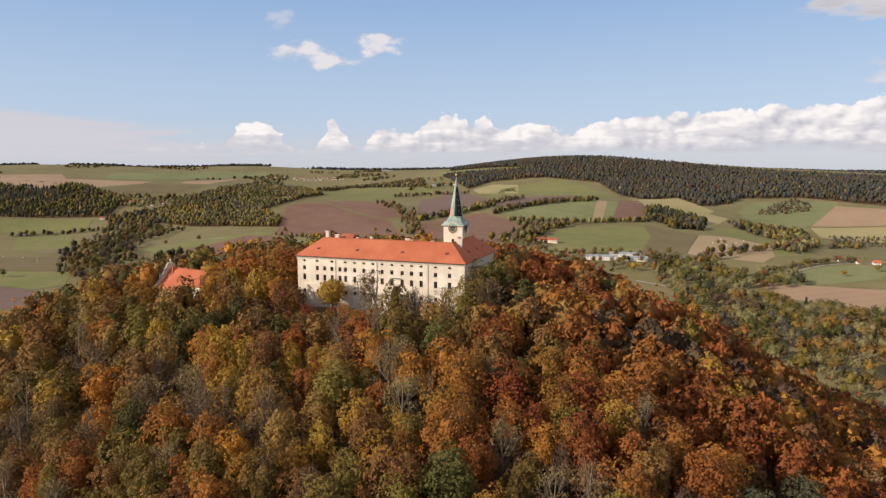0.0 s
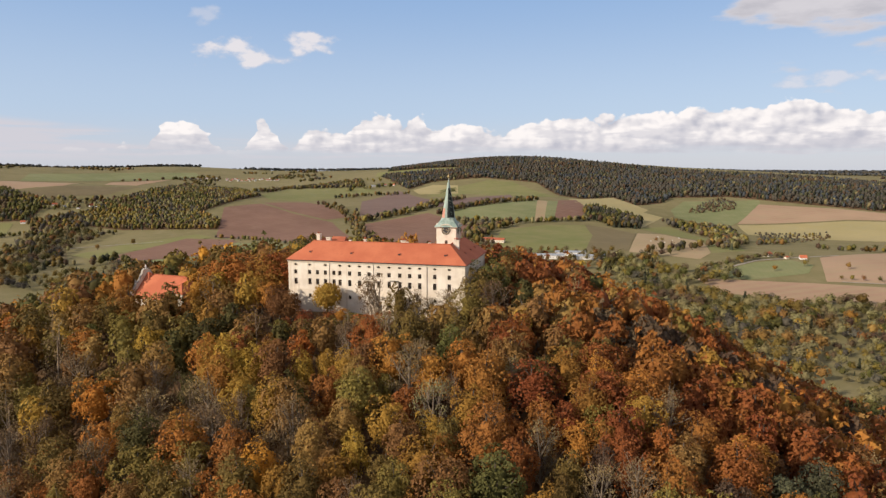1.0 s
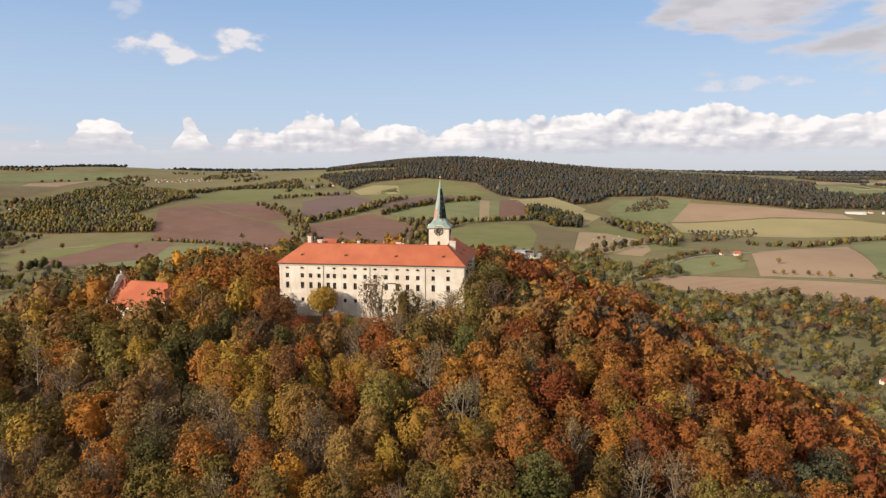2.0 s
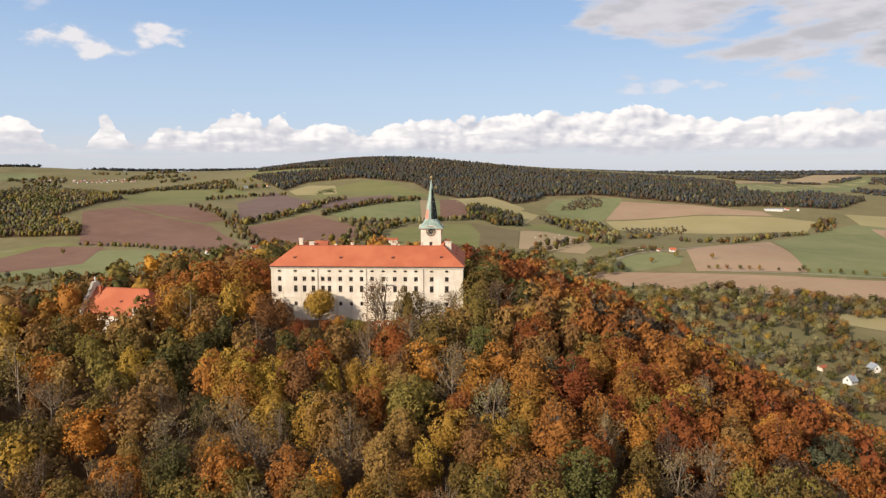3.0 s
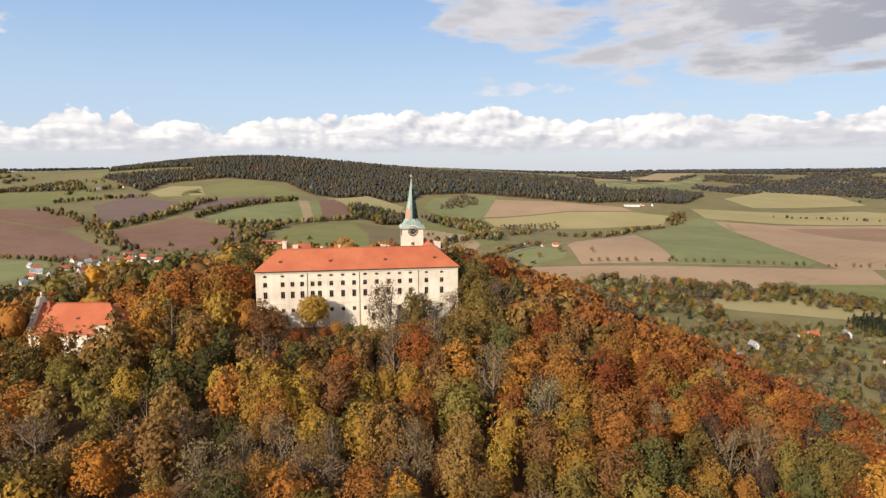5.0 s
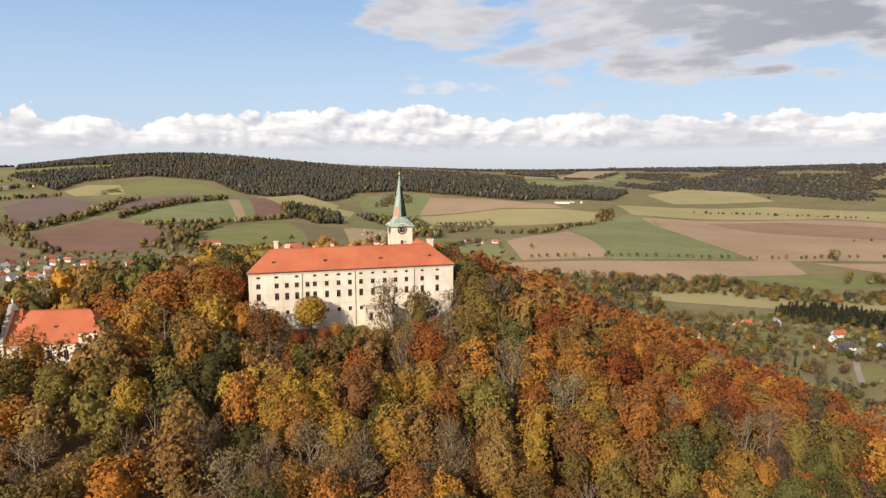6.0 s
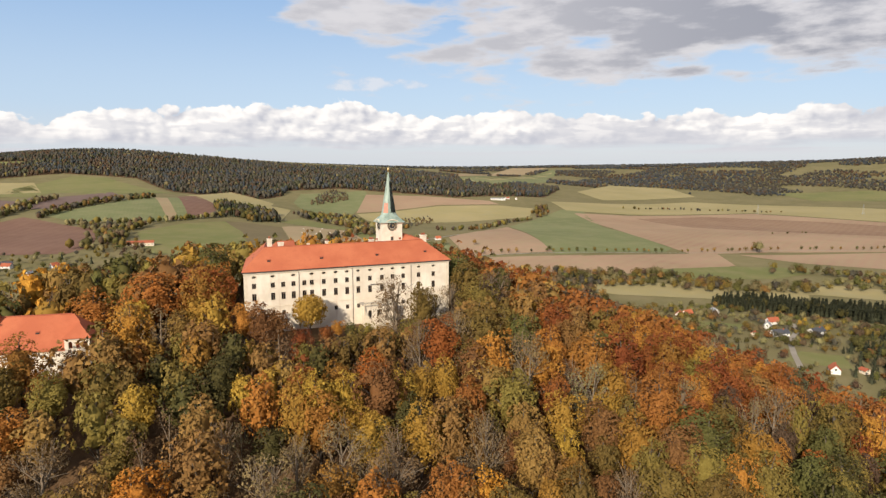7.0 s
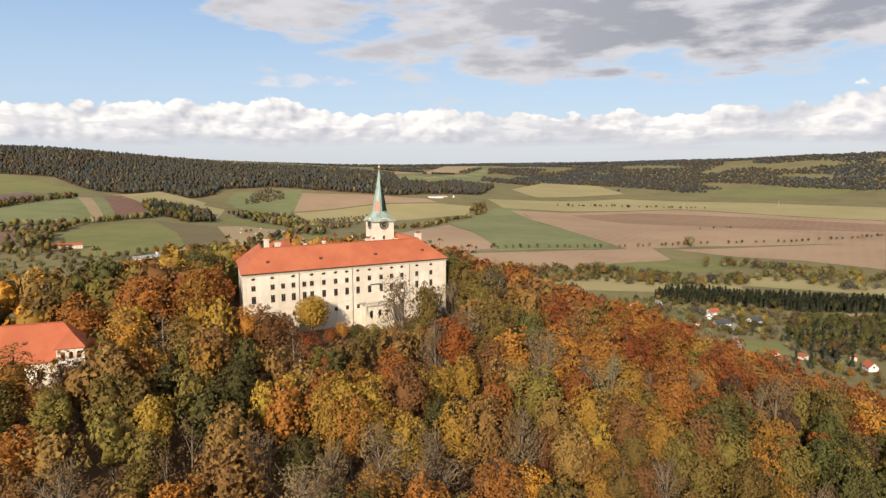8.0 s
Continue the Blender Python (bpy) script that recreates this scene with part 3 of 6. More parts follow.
def draped(name, corners, material, label, category, lift=0.1):
    """A patch of land that lies on the ground sheet."""
    bm = bmesh.new()
    bm.faces.new([bm.verts.new((x, y, 0)) for x, y in corners])
    for axis, lines in ((0, GX), (1, GY)):
        lo, hi = min(c[axis] for c in corners), max(c[axis] for c in corners)
        for c in lines[(lines > lo) & (lines < hi)]:
            p, n = [0, 0, 0], [0, 0, 0]
            p[axis], n[axis] = c, 1
            bmesh.ops.bisect_plane(bm, geom=bm.verts[:] + bm.edges[:] + bm.faces[:], plane_co=p, plane_no=n)
    bmesh.ops.triangulate(bm, faces=bm.faces[:])
    for w in bm.verts:
        w.co.z = float(ground_z(w.co.x, w.co.y)) + lift + 0.00015 * math.hypot(w.co.x, w.co.y)
    bm.normal_update()
    if sum(f.normal.z for f in bm.faces) < 0:
        bmesh.ops.reverse_faces(bm, faces=bm.faces[:])
    ob = part(name, bm, material, None, smooth_faces=True)
    return tagged(ob, label, category, kind="structure")

# ---------------------------------------------------------------- the castle
castle = new("castle")
castle.matrix_basis = pose(*CASTLE_AT, 103.0, 0, 0, CASTLE_TURN)
tagged(castle, "long cream-plastered castle with orange tiled hipped roof", "castle")
EAVE, WING, BACK = 17.4, 12.4, 35.0
COLS = (-57.4, -52.4, -49.6, -46.8, -43.8, -41.7, -38.3, -34.9, -31.6, -28.3, -24.8, -21.2, -17.9, -14.6, -9.7, -5.0)
OVALS = tuple(u for u in COLS if u not in (-49.6, -43.8))
south_holes = [(60 + u, 15.75, 1.15, 0.72, "oval") for u in OVALS]
south_holes += [(60 + u, 13.3, 1.15, 1.45, "rect") for u in COLS]
south_holes += [(60 + u, 10.15, 1.15, 2.05, "rect") for u in COLS]
south_holes += [(60 + u, 5.45, 1.0, 1.25, "rect") for u in COLS if not -27 < u < -19]
side_holes = [(4.0 + 5.4 * i, z, 1.15, h, "rect") for i in range(6) for z, h in ((13.3, 1.45), (10.15, 2.05), (5.45, 1.25))]

part("wall", wall(bmesh.new(), 60.0, EAVE, south_holes, base=-3.0), PLASTER, castle, "weathered cream plaster front", pose(-60, 0, 0))
part("wall", wall(bmesh.new(), BACK - 1.6, EAVE, side_holes, base=-3.0), PLASTER, castle, "", pose(0, 0.8, 0, 0, 0, 90))
PLAN = ((-60.0, 0.0), (0.0, 0.0), (0.0, BACK), (-56.4, 24.6))  # south-west, south-east, north-east, north-west
west_at = pose(*PLAN[3], 0, 0, 0, math.degrees(math.atan2(-24.6, -3.6)))
west_len, north_len = math.hypot(3.6, 24.6) - 0.9, math.hypot(56.4, BACK - 24.6) - 0.9
west_holes = [h for h in side_holes if h[0] < 23]
part("wall", wall(bmesh.new(), west_len, EAVE, west_holes, base=-3.0), PLASTER, castle, "", west_at)
part("wall", wall(bmesh.new(), north_len, 11.0, [], base=-3.0), PLASTER, castle, "", pose(0, BACK, 0, 0, 0, math.degrees(math.atan2(24.6 - BACK, -56.4))))
HALF = (6.2, 6.2, 4.9, 5.4)  # half depth of the south, east, north and west wing


def inset(k, plus=0.0):
    """The plan's corners moved in by k times each wing's half depth, plus a fixed width."""
    lines = []
    for i in range(4):
        a, b = Vector(PLAN[i]), Vector(PLAN[(i + 1) % 4])
        d = (b - a).normalized()
        lines.append((a + Vector((-d.y, d.x)) * (k * HALF[i] + plus), d))
    out = []
    for i in range(4):
        (p, d), (q, e) = lines[i - 1], lines[i]
        t = ((q - p).x * e.y - (q - p).y * e.x) / (d.x * e.y - d.y * e.x)
        out.append(p + d * t)
    return out


court = bmesh.new()
yard = inset(2.0)
EAST_END, WEST_END = Vector((-2 * HALF[1], BACK)), Vector((PLAN[3][0] + 2 * HALF[3], PLAN[3][1] + 2.0))
for a, b in ((yard[0], yard[1]), (yard[1], EAST_END), (yard[0], WEST_END)):
    court.faces.new([court.verts.new((*p, z)) for p, z in ((a, -1), (a, EAVE), (b, EAVE), (b, -1))])
part("courtyard_wall", court, PLASTER, castle)


def wing_roof():
    """Hipped roofs of the south, east and west wing, in one."""
    bm = bmesh.new()
    out, top, inn = inset(0, -0.55), inset(1), inset(2, 0.4)
    z0, z1 = EAVE + 0.02, EAVE + 5.65
    P = lambda p, z: bm.verts.new((p[0], p[1], z))
    a, b, c, d = (P(p, z0) for p in out)
    sw, se = P(top[0], z1), P(top[1], z1)
    pe, pw = P((-HALF[1], BACK - 6.6), z1), P((top[0][0] + 1.9, 17.6), z1)
    isw, ise = P(inn[0], z0), P(inn[1], z0)
    ci, di = P((EAST_END.x - 0.5, BACK + 0.55), z0), P((WEST_END.x + 0.5, WEST_END.y + 0.55), z0)
    for f in ((a, b, se, sw), (b, c, pe, se), (c, ci, pe), (ci, ise, se, pe), (ise, isw, sw, se), (d, a, sw, pw), (di, d, pw), (isw, di, pw, sw)):
        bm.faces.new(f)
    rim = [a, b, c, ci, ise, isw, di, d]
    low = [bm.verts.new((*v.co.xy, EAVE - 0.25)) for v in rim]
    for i in range(8):
        bm.faces.new((low[i], low[(i + 1) % 8], rim[(i + 1) % 8], rim[i]))
    bm.faces.new(low[::-1])
    return bm, (sw.co.xy, se.co.xy, pe.co.xy, pw.co.xy)


bm, (sw, se, pe, pw) = wing_roof()
sw, se, pe, pw = (p.copy() for p in (sw, se, pe, pw))
roof = part("roof", bm, TILES, castle, "orange clay tile hipped roof")


def ridge_cap(a, b):
    bm = bmesh.new()
    d = (b - a).normalized() * 0.14
    n = Vector((-d.y, d.x))
    lo = [bm.verts.new((*p, EAVE + 5.6)) for p in (a - n, b - n, b + n, a + n)]
    hi = [bm.verts.new((*p, EAVE + 5.82)) for p in (a - n * 0.5, b - n * 0.5, b + n * 0.5, a + n * 0.5)]
    for i in range(4):
        bm.faces.new((lo[i], lo[(i + 1) % 4], hi[(i + 1) % 4], hi[i]))
    bm.faces.new(hi)
    return bm


for a, b in ((sw, se), (se, pe), (pw, sw)):
    part("ridge_tiles", ridge_cap(a, b), OLD_TILES, roof)


def windows_on(parent, holes, place):
    kits = {}
    for x, z, w, h, shape in holes:
        key = (w, h, shape)
        at = place @ pose(x, 0, z)
        if key not in kits:
            f, g = window_kit(w, h, shape)
            kits[key] = part("window", f, FRAME_W, parent, "brown wooden casement", at)
            part("pane", g, GLASS, kits[key])
        else:
            again(kits[key], parent, at)


windows_on(castle, south_holes, pose(-60, 0, 0))
windows_on(castle, side_holes, pose(0, 0.8, 0, 0, 0, 90))
windows_on(castle, west_holes, west_at)

# raised bands: eaves cornice in two steps, a string course, corner strips
part("cornice", boxes((-60.3, 0.3, -0.32, -0.01, EAVE - 0.62, EAVE - 0.26), (-60.15, 0.15, -0.17, -0.01, EAVE - 0.9, EAVE - 0.62)), TRIM, castle)
part("cornice", boxes((0.01, 0.32, -0.3, BACK, EAVE - 0.62, EAVE - 0.26)), TRIM, castle)
part("cornice", boxes((0, west_len, -0.32, -0.01, EAVE - 0.62, EAVE - 0.26)), TRIM, castle, "", west_at)
part("string_course", boxes((-60.05, 0.05, -0.1, -0.005, 7.3, 7.55)), TRIM, castle)
for u in (-60.04, -0.86):
    part("corner_strip", boxes((u, u + 0.9, -0.06, -0.003, -3, EAVE - 0.9)), TRIM, castle)
sill = part("window_sill", boxes((-0.72, 0.72, -0.14, 0.02, -0.12, 0)), TRIM, castle, "", pose(COLS[0], 0, 9.1))
for u in COLS[1:]:
    again(sill, castle, pose(u, 0, 9.1))
for u in COLS:
    again(sill, castle, pose(u, 0, 12.55))


def oval_surround():
    bm = bmesh.new()
    n = 20
    outer, inner = [], []
    for i in range(n):
        a = 2 * math.pi * i / n
        for r, y, row in ((1.0, -0.05, inner), (1.0 + 0.55, -0.05, outer)):
            row.append(bm.verts.new((0.575 * r * math.cos(a), y, 0.36 * r * math.sin(a) * (1.0 if r == 1.0 else 1.15))))
    back = [bm.verts.new((*v.co.xz, 0)) for v in outer]
    for b, v in zip(back, outer):
        b.co = (v.co.x, 0.0, v.co.z)
    for i in range(n):
        j = (i + 1) % n
        bm.faces.new((inner[i], inner[j], outer[j], outer[i]))
        bm.faces.new((outer[i], outer[j], back[j], back[i]))
    return bm


sur = part("oval_surround", oval_surround(), TRIM, castle, "pale moulded oval surround", pose(OVALS[0], 0, 15.75))
for u in OVALS[1:]:
    again(sur, castle, pose(u, 0, 15.75))
pipe = part("downpipe", rings(bmesh.new(), ((0.065, 0), (0.065, EAVE - 0.3)), 8), FRAME_W, castle, "rusty brown downpipe", pose(-45.3, -0.12, 0))
for u in (-30.0, -12.2):
    again(pipe, castle, pose(u, -0.12, 0))
part("gutter", boxes((-60.6, 0.6, -0.72, -0.56, EAVE - 0.24, EAVE - 0.08)), IRON, castle)


def dormer():
    bm = bmesh.new()
    v = [bm.verts.new(p) for p in ((-0.55, 0, 0), (0.55, 0, 0), (0.42, 0.1, 0.62), (-0.42, 0.1, 0.62), (-0.7, 1.35, 0.78), (0.7, 1.35, 0.78), (-0.75, 1.0, 0.2), (0.75, 1.0, 0.2))]
    for f in ((0, 1, 2, 3), (3, 2, 5, 4), (0, 3, 4, 6), (2, 1, 7, 5)):
        bm.faces.new([v[i] for i in f])
    return bm


SLOPE = 5.63 / 6.65
for i, (u, v) in enumerate(((-53.0, 2.0), (-38.4, 2.0), (-22.0, 2.0), (-6.8, 2.2))):
    z = EAVE + (v + 0.55) * SLOPE - 0.1
    if i == 0:
        dorm = part("dormer", dormer(), OLD_TILES, castle, "small shed dormer", pose(u, v, z))
        part("hatch", boxes((-0.4, 0.4, -0.03, 0.02, 0.08, 0.5)), IRON, dorm)
    else:
        again(dorm, castle, pose(u, v, z))
for v in (11.0, 20.0, 27.0):
    again(dorm, castle, pose(-2.0, v, EAVE + 2.55 * SLOPE - 0.1, 0, 0, 90))
for v in (9.0, 14.0):
    again(dorm, castle, pose(-57.9 + v * 0.146, v, EAVE + 2.7 * SLOPE - 0.1, 0, 0, -98))


def chimney(u, v, z, w, d, h, pots):
    ob = part("chimney", boxes((-w / 2, w / 2, -d / 2, d / 2, -2.0, h - 0.3), (-w / 2 - 0.12, w / 2 + 0.12, -d / 2 - 0.12, d / 2 + 0.12, h - 0.3, h)), PLASTER, castle, "plastered chimney stack", pose(u, v, z))
    for i in range(pots):
        x = (i - (pots - 1) / 2) * 0.6
        part("chimney_cap", boxes((x - 0.22, x - 0.14, -0.3, 0.3, h, h + 0.45), (x + 0.14, x + 0.22, -0.3, 0.3, h, h + 0.45), (x - 0.3, x + 0.3, -0.36, 0.36, h + 0.45, h + 0.58)), OLD_TILES, ob)


RZ = EAVE + 5.6
chimney(-52.0, 7.0, RZ - 0.6, 1.2, 1.2, 3.0, 1)
chimney(-48.8, 7.9, RZ - 0.9, 1.5, 1.1, 2.0, 0)
chimney(-35.6, 7.6, RZ - 0.8, 0.8, 0.8, 1.7, 1)
chimney(-22.2, 7.2, RZ - 0.6, 1.5, 0.7, 1.4, 2)
chimney(-20.6, 6.8, RZ - 0.4, 0.5, 0.5, 0.9, 1)
chimney(-41.0, 7.8, RZ - 0.9, 0.6, 0.6, 1.3, 0)
chimney(-4.8, 9.2, RZ - 1.4, 1.9, 0.9, 2.6, 2)
# roof of the stair block behind the western ridge
bm = bmesh.new()
hipped(bm, -51.5, -44.6, 9.6, 14.6, EAVE + 4.2, 2.4, 0.3, ("e",))
part("stair_roof", bm, OLD_TILES, castle, "small dark red roof")
part("stair_wall", boxes((-51.3, -44.8, 9.8, 14.4, EAVE, EAVE + 4.0)), WHITE, castle)
chimney(-13.2, 7.0, RZ - 0.6, 0.6, 0.6, 1.0, 1)

# tower
tower = new("tower")
tower.parent, tower.matrix_basis = castle, pose(-11.1, 24.4, 0)
tower["label"] = "square clock tower with copper spire"
TW, TC = 3.45, 27.3
tower_holes = [(TW, 22.0, 1.0, 1.25, "rect")]
for k in range(4):
    m = pose(0, 0, 0, 0, 0, 90 * k)
    part("tower_wall", wall(bmesh.new(), 2 * TW, TC, tower_holes, 0.7, 12.0), PLASTER, tower, "", m @ pose(-TW, -TW, 0))
f, g = window_kit(1.0, 1.25)
for k in range(4):
    m = pose(0, 0, 0, 0, 0, 90 * k)
    if k == 0:
        tw = part("tower_window", f, FRAME_W, tower, "", m @ pose(0, -TW, 22.0))
        tp = part("clock", rings(bmesh.new(), ((1.62, 0), (1.62, 0.10), (1.5, 0.14)), 28), IRON, tower, "round black clock face with gilt numerals", m @ pose(0, -TW - 0.02, 26.2, 90))
    else:
        again(tw, tower, m @ pose(0, -TW, 22.0))
        again(tp, tower, m @ pose(0, -TW - 0.02, 26.2, 90))
part("pane", g, DARK_ROOF, tower, "", pose(0, -TW + 0.05, 22.0))


def clock_ring():
    bm = bmesh.new()
    n = 28
    for r0, r1, z in ((1.62, 1.8, 0.12), (0.98, 1.08, 0.16)):
        for i in range(n):
            a, b = 2 * math.pi * i / n, 2 * math.pi * (i + 1) / n
            bm.faces.new([bm.verts.new((r * math.cos(c), r * math.sin(c), z)) for r, c in ((r0, a), (r1, a), (r1, b), (r0, b))])
    return bm


def clock_marks():
    bm = bmesh.new()
    for i in range(12):
        a = 2 * math.pi * i / 12
        q = [(1.12, -0.1), (1.45, -0.1), (1.45, 0.1), (1.12, 0.1)]
        bm.faces.new([bm.verts.new((x * math.cos(a) - y * math.sin(a), x * math.sin(a) + y * math.cos(a), 0.17)) for x, y in q])
    return bm


def clock_pointer_mesh():
    bm = bmesh.new()
    for a, r in ((radians(60), 0.62), (radians(-15), 0.95)):
        q = [(-0.15, -0.05), (r, -0.03), (r, 0.03), (-0.15, 0.05)]
        bm.faces.new([bm.verts.new((x * math.cos(a) - y * math.sin(a), x * math.sin(a) + y * math.cos(a), 0.2)) for x, y in q])
    return bm


for k in range(4):
    m = pose(0, 0, 0, 0, 0, 90 * k) @ pose(0, -TW - 0.02, 26.2, 90)
    part("clock_ring", clock_ring(), TRIM, tower, "", m)
    part("clock_numerals", clock_marks(), GILT, tower, "", m)
    part("clock_pointers", clock_pointer_mesh(), GILT, tower, "", m)


def tower_cornice():
    """A cornice that lifts in an arch over each clock face."""
    bm = bmesh.new()
    n = 24
    rows = []
    for out, dz in ((0.0, -0.55), (0.28, -0.28), (0.62, -0.1), (0.62, 0.08), (0.0, 0.1)):
        row = []
        for k in range(4):
            c, s = math.cos(math.pi / 2 * k), math.sin(math.pi / 2 * k)
            for i in range(n):
                t = -1 + 2 * i / n
                x, y = t * (TW + out), -(TW + out)
                lift = 0.95 * math.sqrt(max(0.0, 1 - (t / 0.52) ** 2))
                row.append(bm.verts.new((x * c - y * s, x * s + y * c, 27.25 + dz + lift)))
        rows.append(row)
    m = len(rows[0])
    for a, b in zip(rows, rows[1:]):
        for i in range(m):
            bm.faces.new((a[i], a[(i + 1) % m], b[(i + 1) % m], b[i]))
    return bm


part("tower_cornice", tower_cornice(), TRIM, tower, "", None, True)


def spire_mesh():
    """Square flared skirt that turns into a slender eight-sided needle."""
    bm = bmesh.new()
    rows = []
    for z, sq, octo in ((27.25, 4.2, 0), (27.9, 3.75, 0.1), (28.7, 3.1, 0.35), (29.5, 2.55, 0.7), (30.3, 2.15, 1.0), (33.5, 1.72, 1), (37.0, 1.15, 1), (40.5, 0.6, 1), (43.6, 0.13, 1)):
        row = []
        for i in range(16):
            a = 2 * math.pi * i / 16 + math.pi / 16 * 0
            c, s = math.cos(a), math.sin(a)
            square = sq / max(abs(c), abs(s))
            o = math.pi / 4
            r8 = sq / math.cos(((a + o / 2) % o) - o / 2)
            r = square * (1 - octo) + r8 * octo
            row.append(bm.verts.new((r * c, r * s, z)))
        rows.append(row)
    for k, (a, b) in enumerate(zip(rows, rows[1:])):
        for i in range(16):
            fc = bm.faces.new((a[i], a[(i + 1) % 16], b[(i + 1) % 16], b[i]))
            if k == 4 and i in (9, 10):
                fc.material_index = 1
            elif k in (4, 5, 6) and i in (12, 13, 14, 15):
                fc.material_index = 2
    bm.faces.new(rows[-1])
    bm.faces.new(rows[0][::-1])
    return bm


spire = part("spire", spire_mesh(), (COPPER, BARE_COPPER, DARK_GAP), tower, "green verdigris copper spire with bare patches")
part("finial", rings(bmesh.new(), ((0.05, 43.3), (0.06, 44.0), (0.3, 44.15), (0.42, 44.45), (0.3, 44.75), (0.05, 44.9), (0.03, 45.6)), 10), GILT, spire, "pale ball finial")
hoop = bmesh.new()
for z, r in ((31.4, 2.02), (32.6, 1.86), (33.8, 1.7), (35.0, 1.5), (36.2, 1.3), (37.4, 1.1)):
    for i in range(16):
        a, b = 2 * math.pi * i / 16, 2 * math.pi * (i + 1) / 16
        hoop.faces.new([hoop.verts.new((q * math.cos(c), q * math.sin(c), h)) for c, q, h in ((a, r, z), (b, r, z), (b, r - 0.02, z + 0.14), (a, r - 0.02, z + 0.14))])
part("seam", hoop, COPPER, spire)
for i in range(0, 9, 2):
    z, rise = 30.6 + 0.95 * i, 0.75 if i % 2 else -0.75
    lath = bmesh.new()
    ends = []
    for a, h in ((-1.30, z), (-0.82, z + rise * 0.5), (-0.36, z + rise)):
        r = 2.02 - 0.153 * (h - 31.4)
        ends.append([lath.verts.new((q * math.cos(a), q * math.sin(a), h + d)) for q, d in ((r - 0.05, 0), (r + 0.10, 0), (r + 0.09, 0.10), (r - 0.06, 0.10))])
    for a, b in zip(ends, ends[1:]):
        for k in range(4):
            lath.faces.new((a[k], a[(k + 1) % 4], b[(k + 1) % 4], b[k]))
    part("lath", lath, COPPER, spire)

# porch with terrace, arcade and stairs against the front
porch = new("porch")
porch.parent, porch.matrix_basis = castle, pose(-23.6, 0, 0)
porch["label"] = "arcaded porch carrying a balustraded terrace"
arches = [(x, 3.75, 1.15, 2.3, "arch") for x in (1.6, 4.2, 6.8)] + [(x, 0.75, 1.5, 2.3, "arch") for x in (1.6, 4.2, 6.8)]
part("porch_wall", wall(bmesh.new(), 8.4, 6.1, arches, 0.6, -3.0), PLASTER, porch, "", pose(-4.2, -4.6, 0))
part("porch_wall", wall(bmesh.new(), 3.99, 6.1, [], 0.6, -3.0), PLASTER, porch, "", pose(-4.2, -0.01, 0, 0, 0, -90))
part("porch_wall", wall(bmesh.new(), 3.99, 6.1, [], 0.6, -3.0), PLASTER, porch, "", pose(4.2, -4.0, 0, 0, 0, 90))
part("terrace_slab", boxes((-4.5, 4.5, -4.9, -0.03, 6.1, 6.4)), STONE, porch)
rail = part("balustrade", boxes((-4.4, 4.4, -4.8, -4.55, 7.25, 7.42), (-4.4, 4.4, -4.8, -4.55, 6.4, 6.52)), TRIM, porch)
bal = part("baluster", rings(bmesh.new(), ((0.06, 0), (0.11, 0.2), (0.05, 0.5), (0.07, 0.74)), 8), TRIM, rail, "", pose(-4.2, -4.68, 6.52))
for i in range(1, 25):
    again(bal, rail, pose(-4.2 + i * 0.35, -4.68, 6.52))


def flight(n, rise, going, width):
    bm = bmesh.new()
    for i in range(n):
        box(bm, i * going, (i + 1) * going + 0.02, 0, width, -1.5 if i > n - 12 else (n - i) * rise - rise - 2.0, (n - i) * rise)
    return bm


part("stairs", flight(16, 0.185, 0.32, 1.8), STONE, porch, "stone stairs with solid parapet", pose(1.3, -4.75, 0.0, 0, 0, 180))
para = bmesh.new()
for y in (-6.75, -4.9):
    pts = [(-4.0, -1.2), (-4.0, 0.9), (1.4, 3.9), (3.4, 3.9), (3.4, -1.2)]
    a = [para.verts.new((x, y, z)) for x, z in pts]
    b = [para.verts.new((x, y + 0.16, z)) for x, z in pts]
    para.faces.new(a), para.faces.new(b[::-1])
    for i in range(5):
        para.faces.new((a[i], b[i], b[(i + 1) % 5], a[(i + 1) % 5]))
part("parapet", para, TRIM, porch)
part("landing", boxes((1.3, 3.3, -6.6, -4.62, -1.5, 2.96)), STONE, porch)
scroll = bmesh.new()
curve = [(-4.25, 7.0)] + [(-4.25 - 0.4 + 2.9 * t ** 1.4, 7.0 - 5.6 * t ** 0.8) for t in np.linspace(0.05, 1, 8)] + [(-4.25, 1.2)]
a = [scroll.verts.new((x, -5.0, z)) for x, z in curve]
b = [scroll.verts.new((x, -4.62, z)) for x, z in curve]
scroll.faces.new(a), scroll.faces.new(b[::-1])
for i in range(len(curve)):
    j = (i + 1) % len(curve)
    scroll.faces.new((a[i], b[i], b[j], a[j]))
bmesh.ops.recalc_face_normals(scroll, faces=scroll.faces[:])
part("scroll_buttress", scroll, TRIM, porch)
part("door_canopy", boxes((-1.2, 2.2, -0.5, -0.05, 11.45, 11.55)), IRON, porch)

